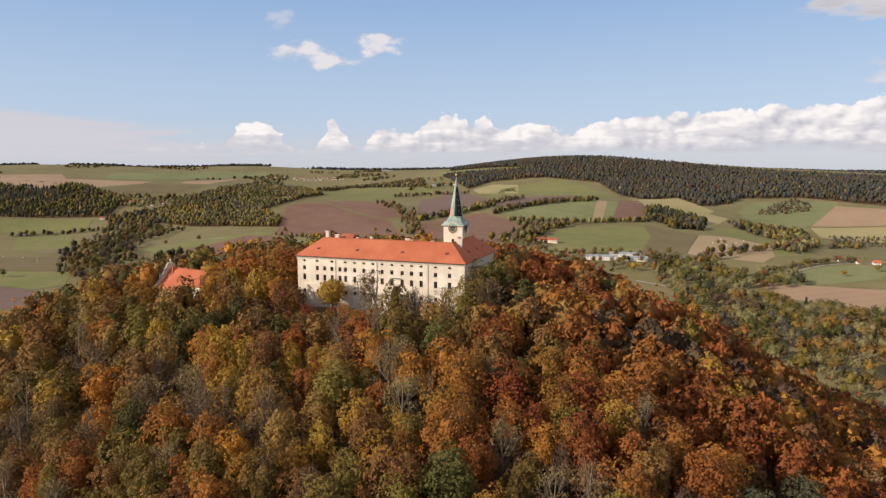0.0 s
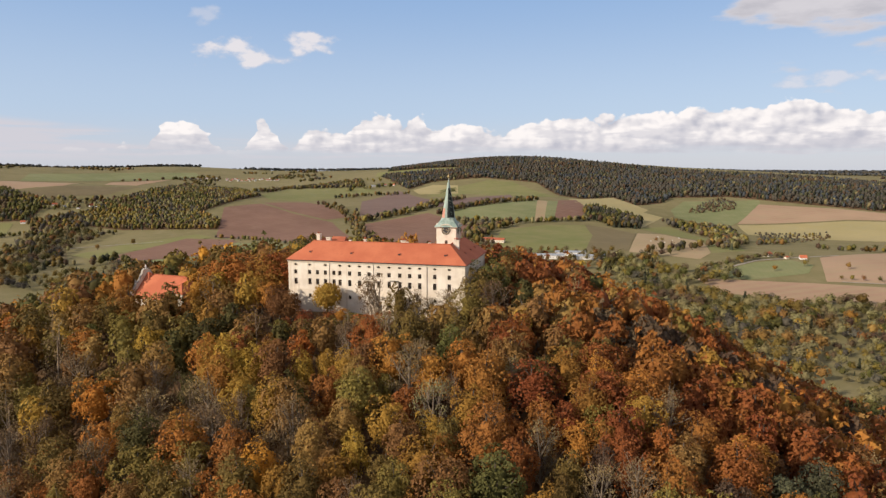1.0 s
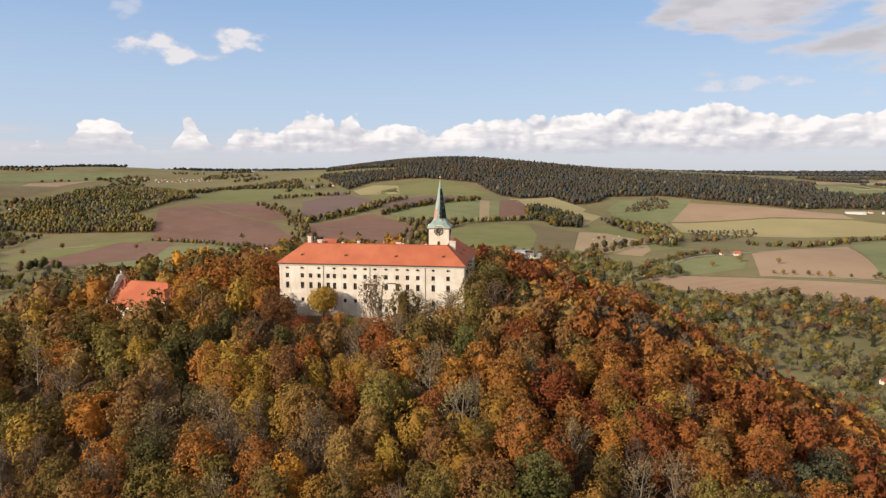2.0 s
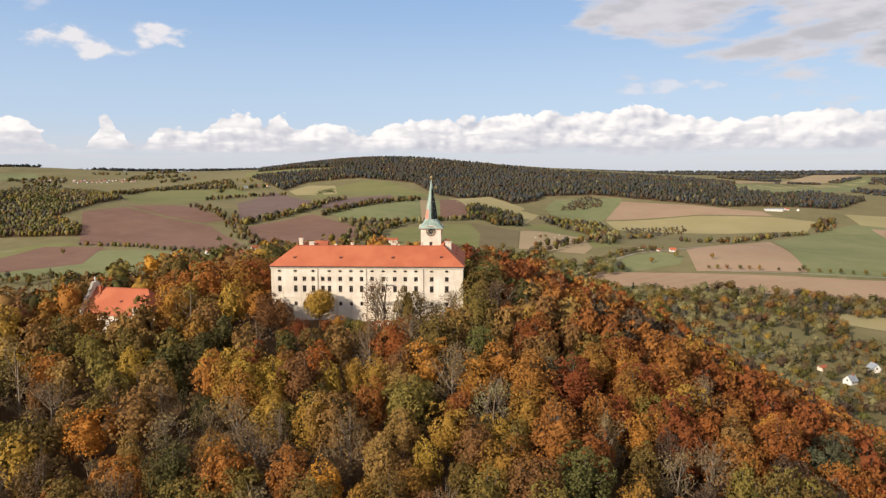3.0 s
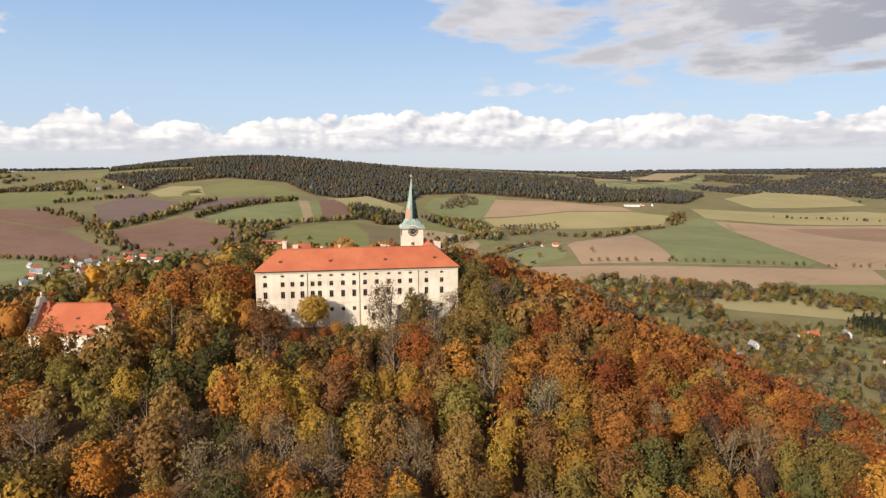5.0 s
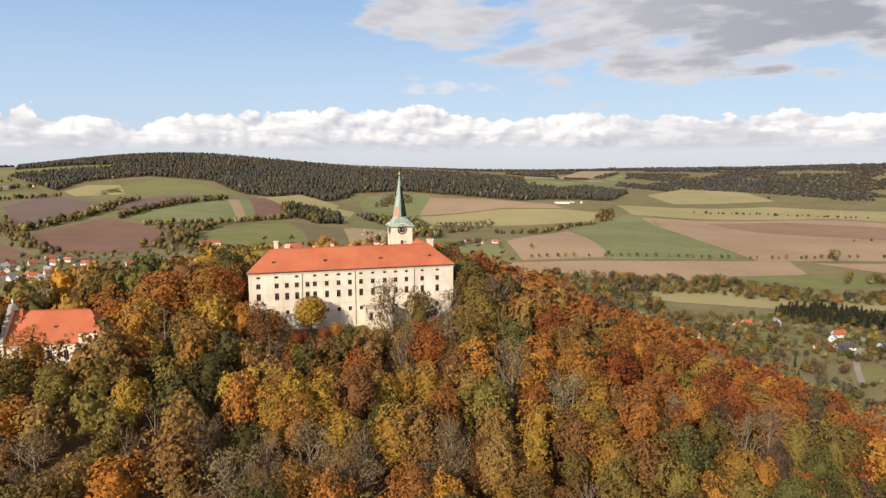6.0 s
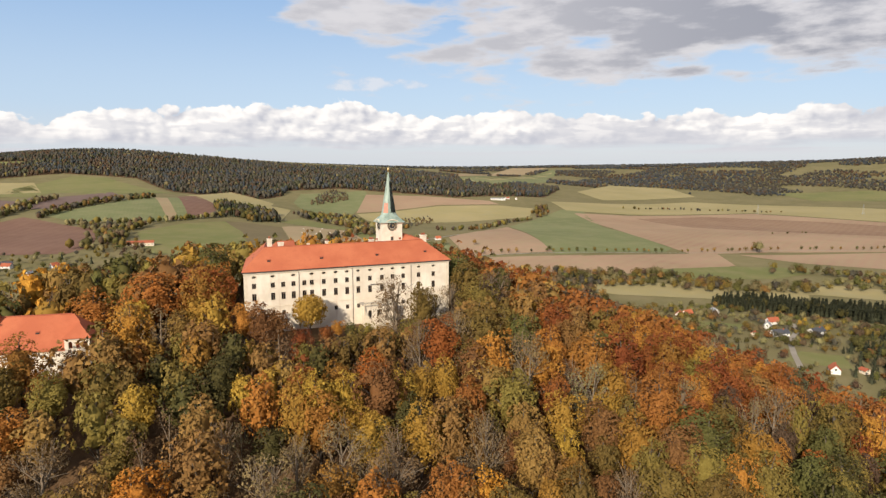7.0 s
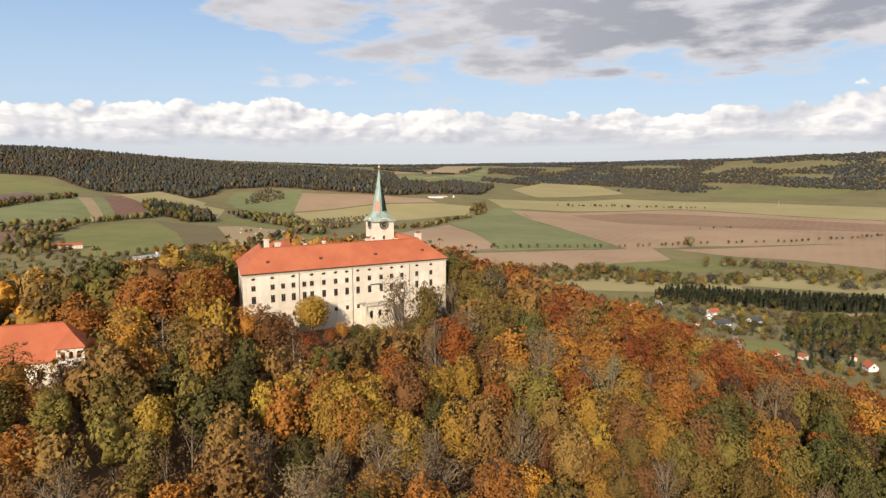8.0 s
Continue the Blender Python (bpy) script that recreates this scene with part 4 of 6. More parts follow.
# ---------------------------------------------------------------- trees
def tube(points, r0, r1, sides=5):
    """A tapered limb through points: vertices and triangles."""
    pts = np.array(points, float)
    n = len(pts)
    vs, fs = [], []
    for i, p in enumerate(pts):
        d = pts[min(i + 1, n - 1)] - pts[max(i - 1, 0)]
        d = d / (np.linalg.norm(d) + 1e-9)
        a = np.cross(d, (0.3, 0.9, 0.2))
        a /= np.linalg.norm(a) + 1e-9
        b = np.cross(d, a)
        r = r0 + (r1 - r0) * i / (n - 1)
        for k in range(sides):
            t = 2 * math.pi * k / sides
            vs.append(p + r * (a * math.cos(t) + b * math.sin(t)))
    for i in range(n - 1):
        for k in range(sides):
            q, w = i * sides + k, i * sides + (k + 1) % sides
            fs += [(q, w, w + sides), (q, w + sides, q + sides)]
    return np.array(vs), np.array(fs)


def join(pieces):
    vs, fs, n = [], [], 0
    for v, f in pieces:
        vs.append(v), fs.append(f + n)
        n += len(v)
    return np.concatenate(vs), np.concatenate(fs)


def leaves(rng, centres, radii, count, size, squash=0.8, up=0.25):
    """Leaf clumps as bent triangles strewn through the shells of several lobes."""
    share = rng.choice(len(centres), count, p=radii ** 2 / np.sum(radii ** 2))
    d = rng.normal(size=(count, 3))
    d[:, 2] = d[:, 2] + up
    d /= np.linalg.norm(d, axis=1)[:, None]
    r = radii[share] * (0.55 + 0.5 * rng.random(count) ** 0.6)
    p = centres[share] + d * r[:, None] * np.array((1, 1, squash))
    nrm = d + rng.normal(size=(count, 3)) * 0.42
    nrm /= np.linalg.norm(nrm, axis=1)[:, None]
    a = np.cross(nrm, rng.normal(size=(count, 3)))
    a /= np.linalg.norm(a, axis=1)[:, None]
    b = np.cross(nrm, a)
    s = size * (0.6 + 0.8 * rng.random(count))[:, None]
    tri = np.stack((p + a * s, p - a * s * 0.5 + b * s * 0.8, p - a * s * 0.5 - b * s * 0.8), 1)
    return tri.reshape(-1, 3), np.arange(count * 3).reshape(-1, 3)


def thin_tree(seed, count, size, wide=0.30, sparse=False, plain=False):
    """A half-bare deciduous tree one unit high, its limbs showing: (wood), (crown)."""
    rng = np.random.default_rng(seed)
    lobes = 15
    ang = rng.random(lobes) * 6.283
    hgt = 0.20 + 0.67 * np.linspace(0, 1, lobes) + rng.normal(size=lobes) * 0.03
    spread = wide * np.sqrt(np.clip(1.05 - ((hgt - 0.46) / 0.52) ** 2, 0.04, 1)) * (0.45 + 0.45 * rng.random(lobes))
    cen = np.stack((spread * np.cos(ang), spread * np.sin(ang), hgt), 1)
    cen[-1] = (rng.normal() * 0.03, rng.normal() * 0.03, 0.87)
    rad = wide * (0.40 + 0.24 * rng.random(lobes))
    rad[-1] = wide * 0.42
    lean = rng.normal(size=2) * 0.02
    wood = [tube([(0, 0, -0.08), (lean[0] * 0.5, lean[1] * 0.5, 0.3), (lean[0], lean[1], 0.62), (lean[0] * 1.6, lean[1] * 1.6, 0.86)], 0.022, 0.006, 4 if plain else 6)]
    for c in cen[::3] if plain else cen:
        z0 = max(0.10, c[2] - 0.30)
        root = np.array((lean[0] * z0, lean[1] * z0, z0))
        mid = root * 0.45 + c * 0.55 + rng.normal(size=3) * 0.02
        wood.append(tube([root, mid, c + (c - mid) * 0.35], 0.010, 0.0025, 3))
        for _ in range(7 if sparse else 0 if plain else 1):
            e = c + rng.normal(size=3) * rad.mean() * 0.65 + (0, 0, 0.04)
            wood.append(tube([mid, (mid + e) / 2 + rng.normal(size=3) * 0.012, e], 0.0045, 0.0015, 3))
    return join(wood), leaves(rng, cen, rad, count, size)


def shell(rng, wide, rows, sides, low=0.12):
    """A closed uneven crown, one unit high, for trees far off."""
    vs = [(0, 0, low)]
    for k in range(rows):
        h = low + (0.98 - low) * (k + 0.7) / (rows + 0.45)
        r = wide * math.sqrt(max(0.05, 1 - ((h - 0.50) / 0.52) ** 2))
        for i in range(sides):
            a = 6.283 * (i + 0.5 * (k % 2) + rng.uniform(-0.25, 0.25)) / sides
            q = r * rng.uniform(0.72, 1.18)
            vs.append((q * math.cos(a), q * math.sin(a), h + rng.uniform(-0.06, 0.06)))
    vs.append((rng.uniform(-0.08, 0.08), rng.uniform(-0.08, 0.08), 1.0))
    fs = [(0, 1 + (i + 1) % sides, 1 + i) for i in range(sides)]
    for k in range(rows - 1):
        for i in range(sides):
            p, q = 1 + k * sides + i, 1 + k * sides + (i + 1) % sides
            fs += [(p, q, q + sides), (p, q + sides, p + sides)]
    top = 1 + (rows - 1) * sides
    fs += [(top + i, top + (i + 1) % sides, len(vs) - 1) for i in range(sides)]
    return np.array(vs), np.array(fs)


def broadleaf(seed, count, size, wide=0.30, clumps=64, core=0.44, rows=4, sides=8):
    """A deciduous tree one unit high, in leaf: domed clumps of leaves over a dense light-blocking heart: (wood),
    (crown).
    """
    rng = np.random.default_rng(seed)
    k = np.arange(clumps)
    up = 1.0 - 1.72 * (k + 0.4) / clumps
    turn = k * 2.39996 + rng.normal(size=clumps) * 0.25
    flat = np.sqrt(np.clip(1 - up ** 2, 0.02, 1))
    phase = rng.random(3) * 6.283
    bulge = 1 + 0.16 * np.sin(2 * turn + phase[0]) + 0.12 * np.sin(3 * turn + phase[1] + 3 * up)
    reach = bulge * (0.56 + 0.46 * rng.random(clumps))
    out = np.stack((flat * np.cos(turn), flat * np.sin(turn), up), 1)
    cen = out * reach[:, None] * np.array((wide, wide, 0.37)) + (0, 0, 0.57)
    rad = wide * (0.16 + 0.20 * rng.random(clumps))
    face = out * (1, 1, 0.7) + (0, 0, 0.38) + rng.normal(size=(clumps, 3)) * 0.18
    face /= np.linalg.norm(face, axis=1)[:, None]
    share = rng.choice(clumps, count, p=rad ** 2 / np.sum(rad ** 2))
    n = face[share]
    a = np.cross(n, rng.normal(size=(count, 3)))
    a /= np.linalg.norm(a, axis=1)[:, None]
    rho = (1.25 * rng.random(count) ** 0.6)[:, None]
    r = rad[share][:, None]
    p = cen[share] + a * rho * r + n * r * (0.55 * (1 - rho ** 2) + rng.normal(size=(count, 1)) * 0.13)
    nrm = n + a * rho * 0.8 + rng.normal(size=(count, 3)) * 0.5
    nrm /= np.linalg.norm(nrm, axis=1)[:, None]
    u = np.cross(nrm, rng.normal(size=(count, 3)))
    u /= np.linalg.norm(u, axis=1)[:, None]
    w = np.cross(nrm, u)
    z = size * (0.6 + 0.8 * rng.random(count))[:, None]
    tri = np.stack((p + u * z, p - u * z * 0.5 + w * z * 0.8, p - u * z * 0.5 - w * z * 0.8), 1)
    # Closed hull added inside the crown so no light passes its gaps.
    heart, heart_f = shell(rng, wide * core, rows, sides, 0.1)
    heart = heart * (1, 1, 0.62) + (0, 0, 0.2)
    lean = rng.normal(size=2) * 0.02
    wood = [tube([(0, 0, -0.08), (lean[0] * 0.5, lean[1] * 0.5, 0.3), (lean[0], lean[1], 0.62), (lean[0] * 1.6, lean[1] * 1.6, 0.86)], 0.02, 0.006, 5)]
    for c in cen[::3]:
        z0 = max(0.12, c[2] - 0.26)
        root = np.array((lean[0] * z0, lean[1] * z0, z0))
        wood.append(tube([root, root * 0.45 + c * 0.55 + rng.normal(size=3) * 0.02, c], 0.009, 0.003, 3))
    return join(wood), join([(heart, heart_f), (tri.reshape(-1, 3), np.arange(count * 3).reshape(-1, 3))])


def conifer(seed, count, size, wide=0.17):
    rng = np.random.default_rng(seed)
    t = rng.random(count) ** 0.8
    a = rng.random(count) * 6.283
    tier = 0.75 + 0.35 * np.abs(np.sin(t * 34 + np.sin(a * 3)))
    r = wide * (1 - t) * tier * (0.55 + 0.5 * rng.random(count)) + 0.008
    p = np.stack((r * np.cos(a), r * np.sin(a), 0.10 + 0.9 * t - r * 0.25), 1)
    out = np.stack((np.cos(a), np.sin(a), -0.35 + 0 * a), 1)
    side = np.stack((-np.sin(a), np.cos(a), 0.3 * rng.normal(size=count)), 1)
    s = (size * (0.7 + 0.7 * rng.random(count)))[:, None]
    tri = np.stack((p + out * s, p - out * s * 0.5 + side * s * 0.6, p - out * s * 0.5 - side * s * 0.6), 1)
    return tube([(0, 0, -0.05), (0, 0, 0.5), (0, 0, 0.97)], 0.016, 0.003, 5), (tri.reshape(-1, 3), np.arange(count * 3).reshape(-1, 3))


def bushy(seed, count, size, wide, core, rows=3, sides=6):
    """A tree seen from a distance: uneven clumped crown round a dense core."""
    limbs, tufts = thin_tree(seed, count, size, wide, False, True)
    return limbs, join([shell(np.random.default_rng(seed), core, rows, sides, 0.10), tufts])


def far_fir(seed, tiers, sides, wide):
    rng = np.random.default_rng(seed)
    pieces = []
    for k in range(tiers):
        z0, z1 = 0.06 + 0.8 * k / tiers, min(1.0, 0.06 + 0.8 * k / tiers + 0.62 - 0.06 * k)
        r = wide * (1 - 0.75 * k / tiers)
        vs = [(r * rng.uniform(0.7, 1.2) * math.cos(6.283 * i / sides), r * rng.uniform(0.7, 1.2) * math.sin(6.283 * i / sides), z0 + rng.uniform(-0.04, 0.04)) for i in range(sides)] + [(0, 0, z1)]
        pieces.append((np.array(vs), np.array([(i, (i + 1) % sides, sides) for i in range(sides)])))
    return tube([(0, 0, -0.08), (0, 0, 0.2), (0, 0, 0.4)], 0.02, 0.01, 4), join(pieces)


SPECIES = list(LEAF)
rng_w = np.random.default_rng(7)
FINE = [broadleaf(20 + i, 2700, 0.0162, 0.25 + 0.03 * (i % 3)) for i in range(7)]
MEDIUM = [broadleaf(50 + i, 540, 0.0325, 0.25 + 0.03 * (i % 3), 36, 0.50, 3, 6) for i in range(7)]
CLOSE = [broadleaf(60 + i, 900, 0.0255, 0.25 + 0.03 * (i % 3), 50, 0.46, 3, 7) for i in range(7)]
HIDDEN = [broadleaf(70 + i, 200, 0.050, 0.25 + 0.03 * (i % 3), 18, 0.78, 3, 6) for i in range(7)]
THIN = [thin_tree(80 + i, 1500, 0.0125, 0.25, True) for i in range(4)]
THIN_FAR = [thin_tree(90 + i, 520, 0.0175, 0.27, False, True) for i in range(4)]
COARSE = [broadleaf(110 + i, 210, 0.048, 0.34, 20, 0.62, 2, 6) for i in range(5)]
FIRS_MID = [(far_fir(190 + i, 4, 6, 0.15)[0], join([far_fir(190 + i, 4, 6, 0.15)[1], conifer(190 + i, 70, 0.085, 0.20)[1]])) for i in range(3)]
DISTANT = [bushy(140 + i, 12, 0.10, 0.34, 0.33, 2, 5) for i in range(5)]
FIRS = [conifer(170 + i, 700, 0.045) for i in range(3)]
FIRS_FAR = [far_fir(180 + i, 3, 6, 0.24) for i in range(3)]


BALL_CORE = shell(np.random.default_rng(6), 0.27, 4, 9)
BALL = (tube([(0, 0, -0.08), (0.01, 0, 0.3), (0, 0, 0.7)], 0.025, 0.008, 6),
        join([(BALL_CORE[0] * (1, 1, 0.6) + (0, 0, 0.26), BALL_CORE[1]), leaves(np.random.default_rng(5), np.array([(0, 0, 0.60), (0.08, 0.05, 0.66), (-0.09, -0.03, 0.56)]), np.array([0.38, 0.29, 0.30]), 3000, 0.026, 0.95)]))


class Wood:
    """Trees past counting, gathered into one mesh."""

    def __init__(self):
        self.vs, self.fs, self.ix, self.tint, self.n = [], [], [], [], 0

    def add(self, kit, x, y, z, h, turn, wide, mat, trunk=True):
        c, s = math.cos(turn), math.sin(turn)
        shade = (turn * 7.31) % 1.0
        for which, (v, f) in enumerate(kit):
            if which == 0 and not trunk:
                continue
            w = np.empty_like(v)
            w[:, 0] = (v[:, 0] * c - v[:, 1] * s) * h * wide + x
            w[:, 1] = (v[:, 0] * s + v[:, 1] * c) * h * wide + y
            w[:, 2] = v[:, 2] * h + z
            self.vs.append(w)
            self.fs.append(f + self.n)
            self.ix.append(np.full(len(f), mat if which else len(SPECIES) + (mat in (7, 9)), np.int32))
            self.tint.append(np.full(len(f), shade, np.float32))
            self.n += len(v)

    def build(self, name, label, category, calm=1.0):
        if not self.vs:
            return None
        mats = [LEAF[k] for k in SPECIES] + [BARK, PALE_BARK]
        me = fast_mesh(name, np.concatenate(self.vs), np.concatenate(self.fs), mats, np.concatenate(self.ix), (np.concatenate(self.tint) - 0.5) * calm + 0.5)
        return tagged(new(name, me), label, category, kind="stuff")


TREE_LABEL = {
    "rust": "broadleaf tree with rust-red autumn foliage", "orange": "broadleaf tree with orange autumn foliage",
    "flame": "maple with glowing bright orange foliage", "gold": "broadleaf tree with golden yellow foliage",
    "tan": "broadleaf tree with tan-brown fading foliage", "olive": "broadleaf tree with olive-green turning foliage",
    "green": "broadleaf tree still in green leaf", "grey": "nearly bare grey-brown broadleaf tree",
    "dusk": "bare dark woodland tree", "russet": "dull russet broadleaf tree",
    "fir": "dark green conifer on the slope", "spruce": "far woodland tree tinted blue-grey to imitate haze", "pine": "grey-green pine on the wooded slope", "haze": "sparse grey-green tree with pale trunk",
}
MESHES = {}


def tree(x, y, species, h, variant=0, turn=0.0, wide=1.0, ground=None):
    """A single tree: trunk with limbs, and crown."""
    key = (species, variant)
    if key not in MESHES:
        kit = BALL if variant == 99 else FIRS[variant % 3] if species == "fir" else THIN[variant % 4] if species in ("grey", "haze") else FINE[variant % 7]
        bark = PALE_BARK if species in ("grey", "haze") else BARK
        MESHES[key] = (fast_mesh("trunk", *kit[0], (bark,)), fast_mesh("crown", *kit[1], (LEAF[species],)))
    root = new("tree")
    z = float(ground_z(x, y)) if ground is None else ground
    root.matrix_basis = pose(x, y, z, 0, 0, math.degrees(turn)) @ Matrix.Diagonal((h * wide, h * wide, h, 1))
    tagged(root, TREE_LABEL[species], "tree", "trees of the castle wood")
    for name, me in zip(("trunk", "crown"), MESHES[key]):
        new(name, me).parent = root
    return root


# ---------------------------------------------------------------- the castle wood
def pick(weights):
    names = list(weights)
    w = np.array([weights[k] for k in names], float)
    return names[int(rng_w.choice(len(names), p=w / w.sum()))]


STANDS = (  # where one kind gathers: place, breadth, foliage
    (-105, 178, 14, "olive"), (-70, 190, 9, "green"), (-89, 197, 8, "olive"), (-74, 160, 13, "grey"), (-48, 141, 13, "grey"), (-56, 172, 12, "gold"),
    (-38, 162, 11, "gold"), (-16, 158, 11, "olive"), (-5, 172, 14, "grey"), (-24, 140, 12, "tan"), (-8, 128, 9, "gold"), (-32, 126, 10, "gold"),
    (-12, 112, 8, "olive"), (4, 98, 9, "olive"), (16, 91, 15, "green"), (42, 99, 17, "russet"), (-10, 98, 9, "olive"), (14, 106, 7, "green"), (-44, 172, 8, "gold"), (4, 146, 10, "orange"), (24, 142, 14, "rust"), (-20, 150, 8, "orange"),
    # Dull russet at 52, 82 and 110 darkens the slope to imitate its shade.
    (30, 122, 12, "orange"), (62, 140, 22, "rust"), (92, 158, 22, "rust"), (52, 182, 15, "russet"), (82, 174, 14, "russet"), (110, 176, 16, "russet"), (30, 178, 12, "tan"), (-104, 192, 9, "tan"), (-60, 132, 9, "olive"),
)


def wood_mix(x, y):
    """Which trees grow where on the hill: rust beeches east, olive and bare ones west."""
    east = float(smooth(x + 0.25 * (y - 150) + 14 * noise.noise((x / 38, y / 38, 1.3)), -18, 62))
    bare = float(smooth(noise.noise((x / 30, y / 30, 7.7)), -0.1, 0.45))
    west = float(smooth(-x - 0.2 * (y - 150), 30, 85))
    w = {"rust": 0.22 + 5.5 * east, "orange": 0.34 + 1.5 * east, "gold": (0.95 - 0.75 * east) * (1 - 0.55 * west), "tan": 2.0 - 0.8 * east,
         "olive": (2.2 - 1.7 * east) * (1 - 0.15 * west), "green": 0.40 - 0.28 * east, "grey": (1.3 - 0.9 * east) * bare + 0.25 + 0.30 * west, "haze": 0.14 * (1 - east) * bare + 0.02, "flame": 0.05 + 0.05 * west, "pine": 0.0, "dusk": 0.0, "russet": 0.0, "fir": 0.015}
    cu, cv = castle_local(x, y)
    if -28 < cu < 30 and -48 < cv < 25:
        w["grey"], w["haze"], w["olive"], w["rust"] = w["grey"] + 1.3, w["haze"] + 0.4, w["olive"] + 0.5, w["rust"] * 0.5
    for i, k in enumerate(w):
        w[k] *= math.exp(1.5 * noise.noise((x / 24, y / 24, 11.3 * i + 2.1)))
    for sx, sy, r, k in STANDS:
        w[k] += 7.0 * math.exp(-((x - sx) ** 2 + (y - sy) ** 2) / (0.7 * r * r))
    return pick(w)


def castle_world(u, v):
    return CASTLE_AT[0] + u * CU[0] + v * CV[0], CASTLE_AT[1] + u * CU[1] + v * CV[1]


# single trees that stand out: place, foliage, height, breadth
SHOWN = (
    (-41, 172, "flame", 15, 1.0), (-93, 171, "flame", 17, 1.1), (-66, 150, "gold", 15, 1.15), (-85, 155, "orange", 15, 1.0),
    (16, 165, "orange", 18, 1.2), (-86, 192, "gold", 16, 1.0), (-32, 149, "rust", 17, 1.0), (-14, 140, "rust", 16, 1.0),
    (15, 142, "rust", 18, 1.1), (-69, 190, "green", 16, 1.2), (1, 113, "green", 18, 1.1), (-99, 207, "olive", 15, 1.1),
    (-2, 160, "green", 18, 0.8), (-57, 144, "grey", 18, 1.1), (-75, 158, "grey", 18, 1.1), (-105, 187, "grey", 17, 1.1),
    (-108, 200, "orange", 16, 1.2), (-49, 174, "gold", 15, 0.9), (0, 153, "orange", 17, 1.0), (71, 120, "pine", 17, 1.0), (59, 115, "pine", 15, 1.0),
)
BY_CASTLE = tuple((*castle_world(u, v), kind, h, wide) for u, v, kind, h, wide in (
    (-23, -17, "grey", 21, 0.95), (-15.5, -18, "olive", 19, 0.75), (-69, 7, "orange", 19, 1.2),
    (-70, 5, "gold", 20, 1.0), (-76, -8, "tan", 13, 1.2), (-66, 14, "rust", 18, 1.1), (-82, 5, "orange", 20, 1.25),
    (6, -2, "olive", 19, 1.0), (6, 8, "green", 20, 1.1), (8, 17, "tan", 19, 1.1),
    (11, -9, "grey", 19, 1.1), (4, -13, "olive", 17, 1.1), (8, 26, "rust", 18, 1.0), (7, 35, "green", 19, 1.1), (-66, 27, "green", 21, 1.1),
    (-61.5, -10, "orange", 14, 1.0), (-57, -12.5, "tan", 14, 1.1), (-53.5, -12, "tan", 12, 1.1), (-47.5, -15, "rust", 7.5, 1.1), (-40.5, -11.5, "rust", 5.5, 1.3),
    (-37, -10.5, "orange", 6, 1.2), (-33.5, -11.5, "green", 5.5, 1.3), (-30, -15, "olive", 7, 1.2), (-26.5, -19, "tan", 8.5, 1.1), (-19, -20, "olive", 9.5, 1.1), (-12.5, -11, "grey", 14, 1.0), (-8, -9.5, "haze", 11, 1.1), (-3, -9.5, "grey", 14, 1.0), (-88, -10, "orange", 18, 1.1), (-98, 14, "orange", 17, 1.2))) + ((-102, 219, "gold", 17, 1.15), (-99, 213, "orange", 11, 1.0), (-106, 214, "olive", 16, 1.1), (-110, 224, "olive", 12, 1.1), (-91, 226, "grey", 7, 1.2))
taken = []


def free(x, y, gap):
    for a, b, g in taken:
        if (a - x) ** 2 + (b - y) ** 2 < (gap * 0.5 + g * 0.5) ** 2:
            return False
    return True


def clear_of_buildings(x, y):
    u, v = castle_local(x, y)
    if -63 < u < 3 and -5.5 < v < 38:
        return False
    if -31 < u < -17 and -11 < v < 0 or -64 < u < 4 and -8 < v < 0:
        return False
    a, b = (x + 95) * 0.875 - (y - 238) * 0.485, (x + 95) * 0.485 + (y - 238) * 0.875
    if -14 < a < 22 and -11 < b < 8 or -14 < a < 13 and -25 < b < 0:
        return False
    return True


draped("forest_floor", [(-40 + 215 * math.cos(a / 24 * math.pi * 2), 190 + 165 * math.sin(a / 24 * math.pi * 2)) for a in range(24)], LITTER, "leaf-littered floor of the castle wood", "forest floor", 0.08)


